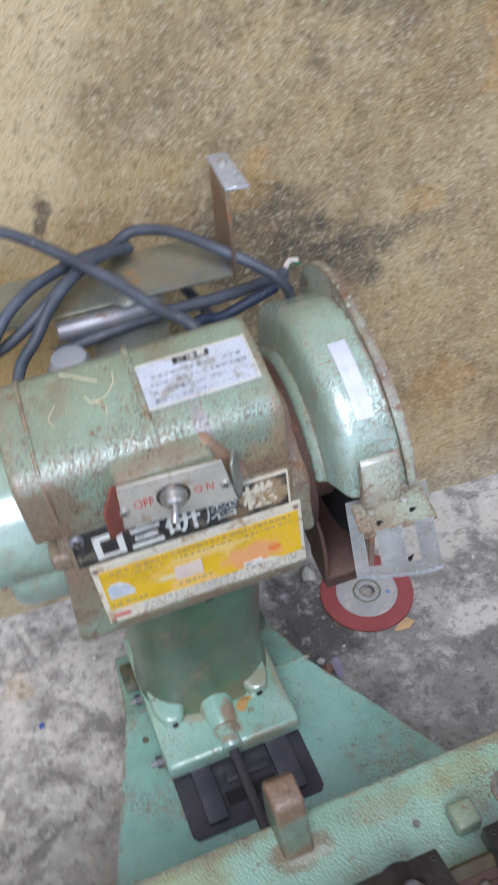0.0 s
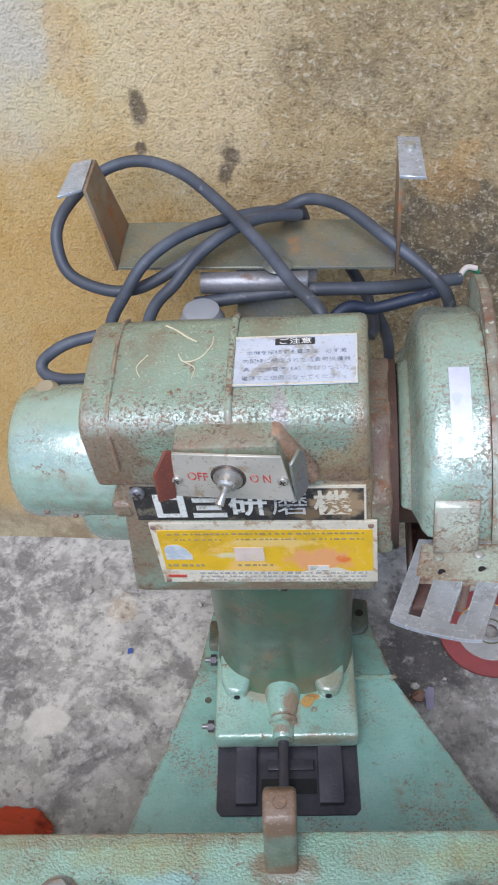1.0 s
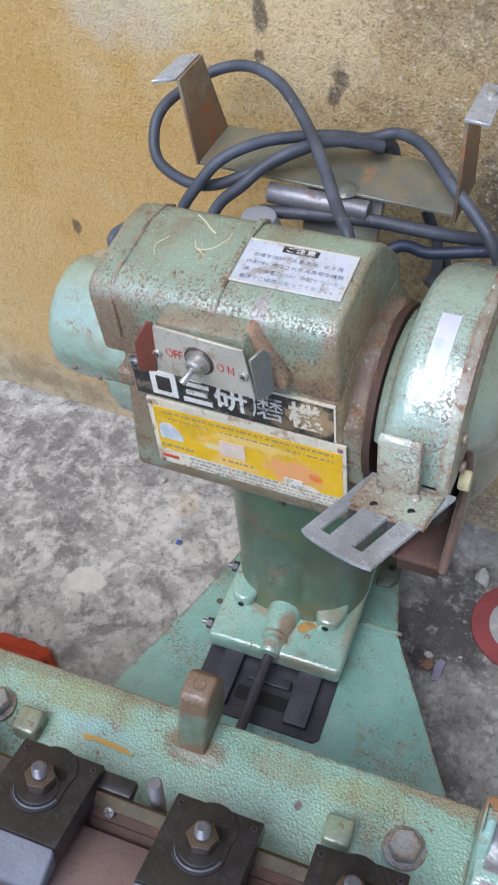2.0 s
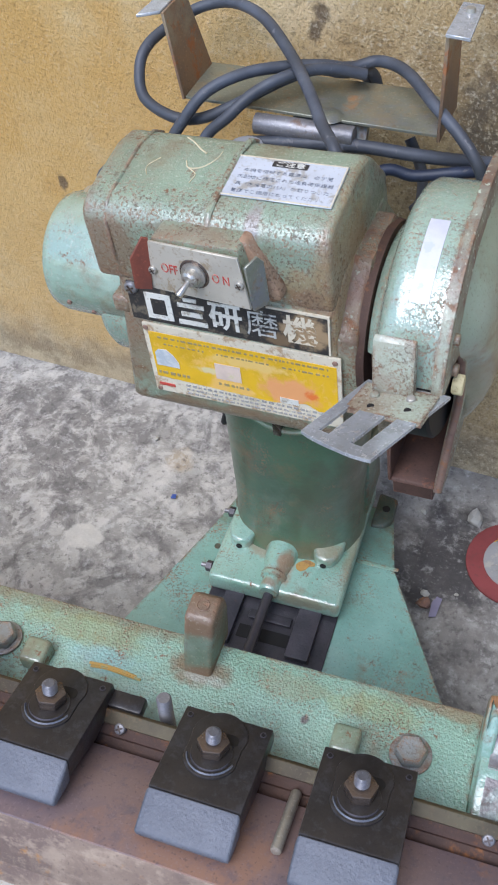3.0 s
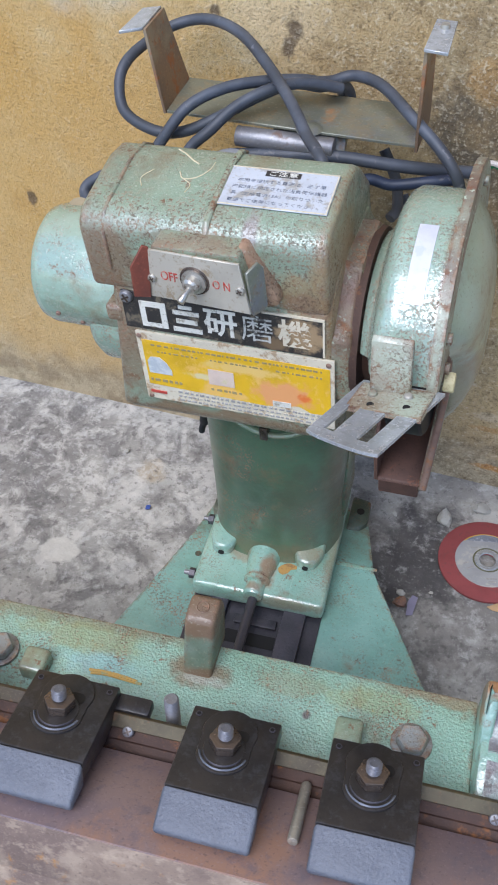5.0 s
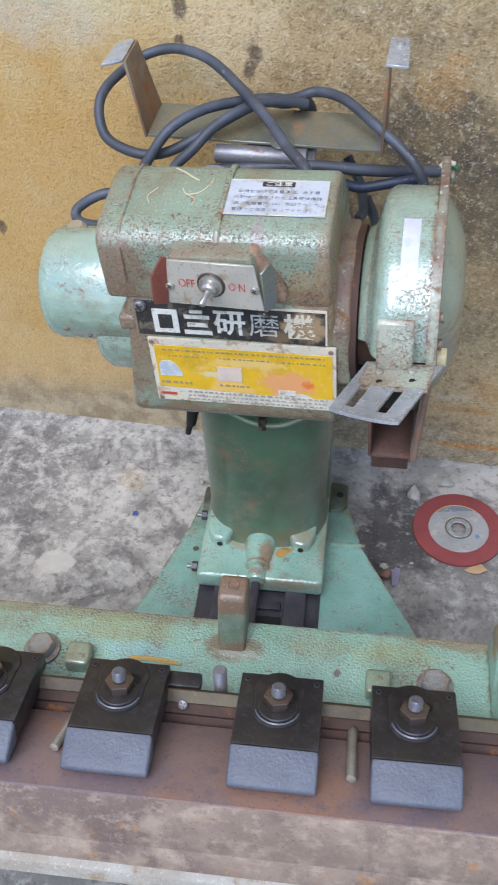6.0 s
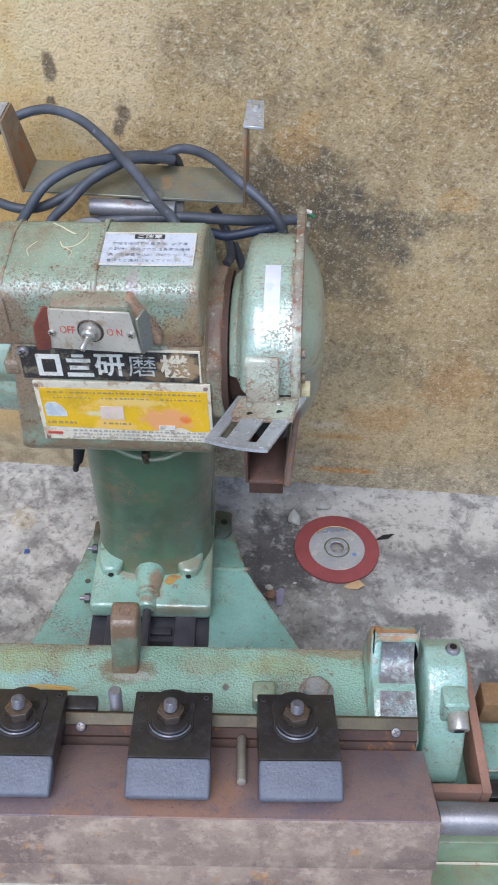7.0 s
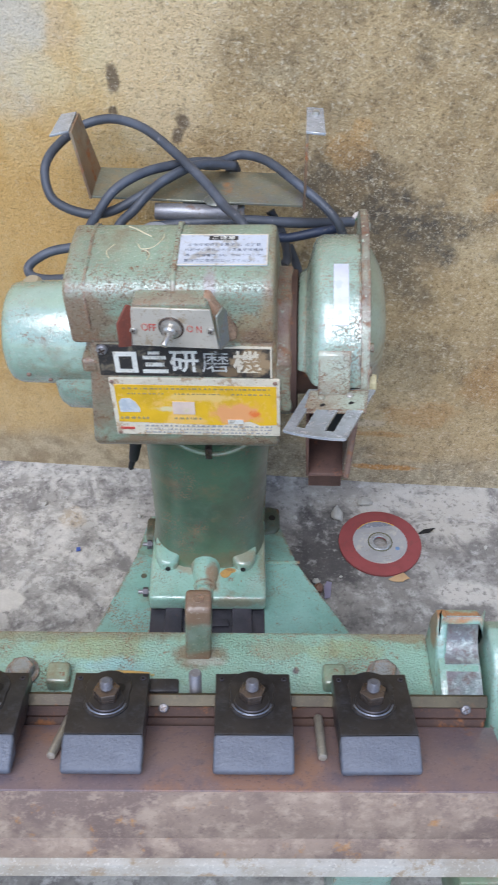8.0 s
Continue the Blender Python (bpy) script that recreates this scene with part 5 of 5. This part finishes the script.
def knife_bar():
    b = thing("knife_bar", "heavy rusty brown steel bar along the bed", "steel bar")
    t = (0.073, 0.291)
    f = Vector((-0.376, -0.926))

    def down(s):
        return (t[0] + f.x * s, t[1] + f.y * s)

    part("top_slab", prism([t, (0.142, 0.263), (0.132, 0.236), (down(0.002)[0] + 0.004, down(0.002)[1]), down(0.002)], -0.62, 0.321, "x", 0.0010, 2), BARTOP, b)
    part("face_slab", prism([(down(0.0022)[0] + 0.0006, down(0.0022)[1]), (0.130, 0.2355), (0.118, 0.20), down(0.047)], -0.62, 0.3215, "x", 0.0008, 1), BARFRONT, b, "worn brown front face, rust stained")
    part("lower_slab", prism([(down(0.0475)[0] + 0.0015, down(0.0475)[1]), (0.118, 0.20), (0.11, 0.175), (down(0.069)[0] + 0.0015, down(0.069)[1])], -0.62, 0.320, "x", 0.0008, 1), BARFRONT, b)
    part("edge_strip", prism([(0.044, 0.2255), (0.10, 0.2255), (0.10, 0.2135), (0.040, 0.2135)], -0.62, 0.322, "x", 0.0008, 1), ALLOY, b, "pale edge strip under the bar")
    part("shaft", rod((0.32, 0.100, 0.236), (0.60, 0.100, 0.236), 0.0125, seg=32, bevel=0.001), SHAFT, b, "bare round steel shaft")
    for x in (-0.40, 0.20):
        part("bearer", box(x, x + 0.05, 0.085, 0.140, 0.0, 0.205, 0.002), MINT, b)
    return b


def clamp():
    c = thing("knife_clamp", "black steel clamp with grey sloping nose, bolted over the bar", "clamp", group="clamps along the bar")
    w = 0.0305
    prof = [(0.176, 0.272), (0.176, 0.287), (0.112, 0.304), (0.106, 0.288), (0.14, 0.272)]
    part("plate", prism(prof, -w, w, "x", 0.0012, 2), BLACK, c)
    nose = [(0.1115, 0.3045), (0.0855, 0.2955), (0.0855, 0.2895), (0.106, 0.284)]
    part("nose", prism(nose, -w - 0.0004, w + 0.0004, "x", 0.0022, 3), GREYTIP, c, "grey cast bevelled nose")
    m = pose(-0.001, 0.1475, 0.2944, -14.8, 0, 0)
    ends = arc(0.0, -0.003, 0.0185, 200, 340, 16) + arc(0.0, 0.0125, 0.0185, -20, 200, 20)
    boss = part("slot_boss", prism(ends, -0.010, 0.0018, "z", 0.0010, 2), BLACK, c)
    boss.matrix_local = m
    part("slot", prism(arc(0.009, 0.010, 0.0048, -90, 90, 8) + arc(0.004, 0.010, 0.0048, 90, 270, 8), 0.0010, 0.0022, "z"), SOCKET, boss, smooth=0)
    wa = part("washer", rod((0, -0.003, 0.0014), (0, -0.003, 0.0030), 0.0138, seg=36, bevel=0.0005), BLACK, c)
    wa.matrix_local = m
    # paler arc on the front side only, modelling the washer's glint
    part("ring", lathe([(0.0016, 0.0168), (0.0028, 0.0160), (0.0016, 0.0150)], (0, -0.003, 0), "z", 30, 195, 150), THREAD, wa, "washer edge with its front glint as a paler arc")
    part("lip", lathe([(0.0024, 0.0140), (0.0033, 0.0134), (0.0024, 0.0126)], (0, -0.003, 0), "z", 30, 200, 140), DARK, wa, "inner lip arc")
    nut = part("nut", prism(hexagon(0.0108), 0.0030, 0.0112, "z", 0.0007, 2), NUT, c, "oily brown hexagon nut")
    nut.matrix_local = m
    part("nut_face", rod((0, 0, 0.0108), (0, 0, 0.0116), 0.0084, 0.0066, 24), NUT, nut)
    turns = [(0.010, 0.0)] + [(0.0104 + 0.0015 * k + d, r) for k in range(6) for d, r in ((0.0, 0.0040), (0.0008, 0.0051))] + [(0.0192, 0.0040), (0.0197, 0.0034), (0.0197, 0.0)]
    part("stud", lathe(turns, (0, 0, 0), "z", 20), THREAD, c, "blued threaded stud end").matrix_local = m
    for x in (-0.0255, 0.0255):
        hole = part("pin_hole", rod((0, 0, -0.0010), (0, 0, 0.0004), 0.0015, seg=12), SOCKET, c)
        hole.matrix_local = pose(x, 0.1696, 0.2888, -14.8, 0, 0)
        part("rim", lathe([(-0.0002, 0.0022), (0.0006, 0.0020), (0.0006, 0.0016), (-0.0002, 0.0015)], (0, 0, 0), "z", 14), DARK, hole, "worn bright rim")
    return c


bed()
knife_bar()
first = clamp()
first.location = (0.123, 0, 0)
for x, turn in ((0.2215, 0.8), (0.0075, 0.0), (-0.092, -0.5)):
    copy_thing(first, pose(x, 0, 0, 0, 0, turn))


def loose_pin(x, y, z, turn):
    bm = rod((0, 0.024, 0.0), (0, -0.024, 0.0), 0.0037, seg=20, bevel=0.0014)
    return solid("steel_pin", bm, STUD, "loose bare steel pin lying on the bar", "pin", pose(x, y, z, -20, 0, turn), group="loose pins")


loose_pin(0.177, 0.126, 0.2745, 0)
loose_pin(-0.030, 0.126, 0.2745, -10)


# ---- bearing end of the bed ----
def bearing():
    b = thing("bearing_bracket", "mint green bearing bracket with bare metal bore at the bed end", "bearing")
    outer = [(0.250, 0.10), (0.250, 0.262), (0.244, 0.285), (0.234, 0.289), (0.226, 0.285)]
    inner = arc(0.205, 0.285, 0.027, 20, -95, 14)
    prof = outer + inner + [(0.185, 0.252), (0.160, 0.240), (0.160, 0.10)]
    part("saddle", prism(prof, 0.286, 0.3235, "x", 0.003, 2), SADDLE, b)
    part("bore", prism(arc(0.205, 0.285, 0.0275, 16, -90, 14) + arc(0.205, 0.285, 0.0255, -90, 16, 14), 0.292, 0.322, "x"), BORE, b, "bare scratched bore")
    part("worn_lip", prism([(0.2045, 0.2582), (0.2045, 0.2565), (0.186, 0.2505), (0.172, 0.2440), (0.1715, 0.2462), (0.186, 0.2535)], 0.292, 0.322, "x"), BORE, b, "worn bare lip below the bore")
    # darker olive plate imitates the shade inside a recess; nothing is cut
    part("pocket", prism([(0.298, 0.2435), (0.302, 0.2475), (0.316, 0.2475), (0.320, 0.2435)], 0.1670, 0.1735, "y", 0.001, 1, m=pose(0, 0, 0)), OLIVE, b, "shallow cast pocket, its shade drawn as a darker plate")
    part("cheek", prism([(0.250, 0.12), (0.250, 0.265), (0.242, 0.288), (0.232, 0.290), (0.205, 0.25), (0.188, 0.23), (0.170, 0.23), (0.165, 0.12)], 0.2845, 0.2935, "x", 0.0015, 1), SADDLE, b, "cheek with rust-chipped top")
    arm = [(0.246, 0.20), (0.248, 0.250), (0.240, 0.274), (0.224, 0.285), (0.204, 0.284), (0.186, 0.273), (0.172, 0.252), (0.160, 0.226), (0.150, 0.190), (0.165, 0.175), (0.20, 0.175)]
    part("swing_arm", prism(arm, 0.3275, 0.3625, "x", 0.004, 3), MINT, b, "rounded mint swing arm")
    part("pad", box(0.339, 0.3605, 0.172, 0.192, 0.254, 0.279, 0.003), MINT, b)
    cs = part("cap_screw", rod((0.3520, 0.174, 0.266), (0.3520, 0.160, 0.262), 0.0085, seg=24, bevel=0.001), STUD, b, "bare socket cap screw")
    part("socket", rod((0.3520, 0.1605, 0.2621), (0.3520, 0.1592, 0.2617), 0.0045, seg=6), SOCKET, cs)
    sc = screw("screw", (0.352, 0.222, 0.2835), (0, 0.2, 0.98), 0.0068, 0.004, SHAFT, b, False)
    part("socket", rod((0.352, 0.2228, 0.2873), (0.352, 0.2229, 0.2879), 0.0032, seg=6), SOCKET, sc)
    return b


def tray():
    t = thing("side_tray", "green steel side tray with rust-brown rim", "tray")
    part("pan", box(0.335, 0.382, 0.142, 0.262, 0.150, 0.156, 0.002), PLATE, t)
    part("rim", box(0.380, 0.388, 0.138, 0.266, 0.150, 0.200, 0.001), TRAYRIM, t)
    part("rim", box(0.328, 0.380, 0.138, 0.146, 0.150, 0.200, 0.001), TRAYRIM, t)
    part("cross_channel", box(0.30, 0.62, 0.10, 0.130, 0.120, 0.190, 0.002), OLIVE, t, "green cross channel")
    part("channel_lip", box(0.326, 0.62, 0.0985, 0.0995, 0.150, 0.153, 0.0), CREAM, t, "pale line along the channel")
    part("lower_channel", box(0.30, 0.62, 0.060, 0.100, 0.080, 0.150, 0.002), OLIVE, t)
    part("leg", box(0.40, 0.44, 0.09, 0.13, 0.0, 0.120, 0.002), MINT, t)
    part("wood_bearer", box(0.398, 0.62, 0.226, 0.250, 0.158, 0.190, 0.002), iron("worn_wood", srgb(150, 118, 84), srgb(124, 96, 66), 0.8, 0.0, 0.6, srgb(96, 72, 52)), t, "brown wooden bearer")
    part("channel", box(0.398, 0.62, 0.176, 0.224, 0.125, 0.162, 0.002), PLATE, t)
    # black bar added in place of the dark, shaded gap
    part("gap_shade_bar", box(0.398, 0.62, 0.156, 0.174, 0.120, 0.152, 0.002), BLACK, t)
    return t


bearing()
tray()


# ---- loose things on the floor ----
def disc():
    d = thing("cutting_disc", "red abrasive cutting disc with grey paper label on the floor", "disc", pose(0.3005, 0.5545, 0.0015, 0, 0, 8))
    part("abrasive", lathe([(0.0, 0.010), (0.0, 0.0545), (0.003, 0.0545), (0.0036, 0.053), (0.0034, 0.010), (0.0, 0.010)], (0, 0, 0), "z", 72), DISC_RED, d)
    paper = part("paper_label", lathe([(0.0034, 0.010), (0.0042, 0.0105), (0.0042, 0.0355), (0.0034, 0.036)], (0, 0, 0), "z", 60), DISC_PAPER, d)
    part("dark_band", prism(arc(0, 0, 0.0345, 48, 132, 16), 0.0042, 0.0046, "z"), GREY_INK, paper, "dark printed band")
    part("band_edge", lathe([(0.0044, 0.0345), (0.0048, 0.0350), (0.0044, 0.0356)], (0, 0, 0), "z", 30, 45, 90), YELLOW, paper)
    part("ring", lathe([(0.0040, 0.0085), (0.0052, 0.0095), (0.0052, 0.0135), (0.0040, 0.0145)], (0, 0, 0), "z", 40), STEEL, d, "metal centre ring")
    bm = bmesh.new()
    for x, y, w, a in ((-0.024, -0.006, 0.007, 20), (-0.020, -0.012, 0.008, 20), (0.003, -0.025, 0.012, 0), (0.003, -0.029, 0.008, 0), (-0.014, 0.016, 0.008, 0), (0.016, 0.017, 0.012, 0)):
        box(-w / 2, w / 2, -0.0008, 0.0008, 0, 0.0004, bm=bm, m=pose(x, y, 0.0042, 0, 0, a))
    part("print", bm, FAINT_INK, paper, smooth=0)
    part("blue_mark", rod((0.020, -0.014, 0.0042), (0.020, -0.014, 0.0046), 0.003, seg=10), BLUE_INK, paper)
    part("olive_ring", lathe([(0.0040, 0.0145), (0.0047, 0.0150), (0.0047, 0.0162), (0.0040, 0.0166)], (0, 0, 0), "z", 40), OLIVE_INK, paper)
    return d


def rock(name, size, seed, material, label, category, m, group=""):
    bm = bmesh.new()
    bmesh.ops.create_icosphere(bm, subdivisions=2, radius=1)
    for v in bm.verts:
        k = 0.75 + 0.45 * noise.noise(v.co * 1.1 + Vector((seed, seed * 2, 0)))
        v.co = Vector((v.co.x * size[0] * k, v.co.y * size[1] * k, max(-0.6, v.co.z) * size[2] * k))
    return solid(name, bm, material, label, category, m, group, smooth=25)


disc()
rock("stone", (0.012, 0.014, 0.012), 3, STONE, "pale broken mortar lump on the floor", "stone", pose(0.2475, 0.603, 0.006, 0, 0, 20), "debris on the floor")
for x, y, s, seed in ((0.213, 0.492, 0.006, 5), (-0.02, 0.60, 0.004, 8), (0.19, 0.60, 0.005, 12), (-0.11, 0.52, 0.003, 9), (0.44, 0.55, 0.004, 6), (-0.15, 0.62, 0.004, 15), (0.245, 0.50, 0.003, 18)):
    rock("stone", (s, s * 0.8, s * 0.7), seed, STONE, "small grey pebble on the floor", "stone", pose(x, y, s * 0.3, 0, 0, seed * 40), "debris on the floor")
rock("iron_lump", (0.010, 0.008, 0.009), 21, RUSTY, "rusty iron lump on the floor", "scrap", pose(0.214, 0.478, 0.004))


def scrap(name, outline, thick, material, label, category, m, curl=0.004):
    bm = prism(outline, 0, thick, "z")
    bmesh.ops.subdivide_edges(bm, edges=[e for e in bm.edges if e.calc_length() > 0.006], cuts=2)
    for v in bm.verts:
        v.co.z += curl * (0.5 + noise.noise(v.co * 70))
    return solid(name, bm, material, label, category, m, smooth=60)


scrap("dry_leaf", [(-0.014, 0.0), (-0.004, 0.007), (0.006, 0.010), (0.014, 0.002), (0.004, -0.004)], 0.0008, LEAF, "torn tan paper scrap on the floor", "scrap", pose(0.3190, 0.494, 0.0015))
scrap("dry_leaf", [(-0.012, -0.003), (-0.003, 0.004), (0.005, 0.003), (0.013, 0.006), (0.004, -0.003), (-0.004, -0.002)], 0.0008, SOCKET, "shrivelled black leaf beside the disc on the floor", "scrap", pose(0.365, 0.575, 0.0015))
rock("stone", (0.013, 0.011, 0.005), 33, STONE, "flat pale plaster chip on the floor by the wall", "stone", pose(0.287, 0.630, 0.002, 0, 0, 12), "debris on the floor")
scrap("plastic_scrap", [(-0.004, -0.013), (0.003, -0.011), (0.006, 0.011), (0.0, 0.014), (-0.004, 0.006)], 0.001, plain("lilac_plastic", srgb(138, 134, 156), 0.5), "crumpled lilac plastic scrap on the floor", "scrap", pose(0.226, 0.476, 0.0015))
def rag():
    bm = bmesh.new()
    bmesh.ops.create_icosphere(bm, subdivisions=4, radius=1)
    for v in bm.verts:
        p = v.co.copy()
        k = 0.82 + 0.30 * noise.noise(p * 1.6) + 0.16 * noise.noise(p * 4.5) + 0.07 * noise.noise(p * 11)
        v.co = Vector((p.x * 0.056 * k, p.y * 0.024 * k, max(-0.25, p.z) * 0.024 * k))
    return solid("rag", bm, CLOTH, "crumpled orange-red rag on the floor", "rag", pose(-0.190, 0.342, 0.005, 0, 0, -6), smooth=50)


rag()
scrap("blue_scrap", [(-0.003, -0.003), (0.003, -0.002), (0.002, 0.004), (-0.003, 0.003)], 0.001, plain("blue_plastic", srgb(60, 84, 150), 0.4), "tiny blue plastic scrap on the floor", "scrap", pose(-0.095, 0.54, 0.0012), 0.001)
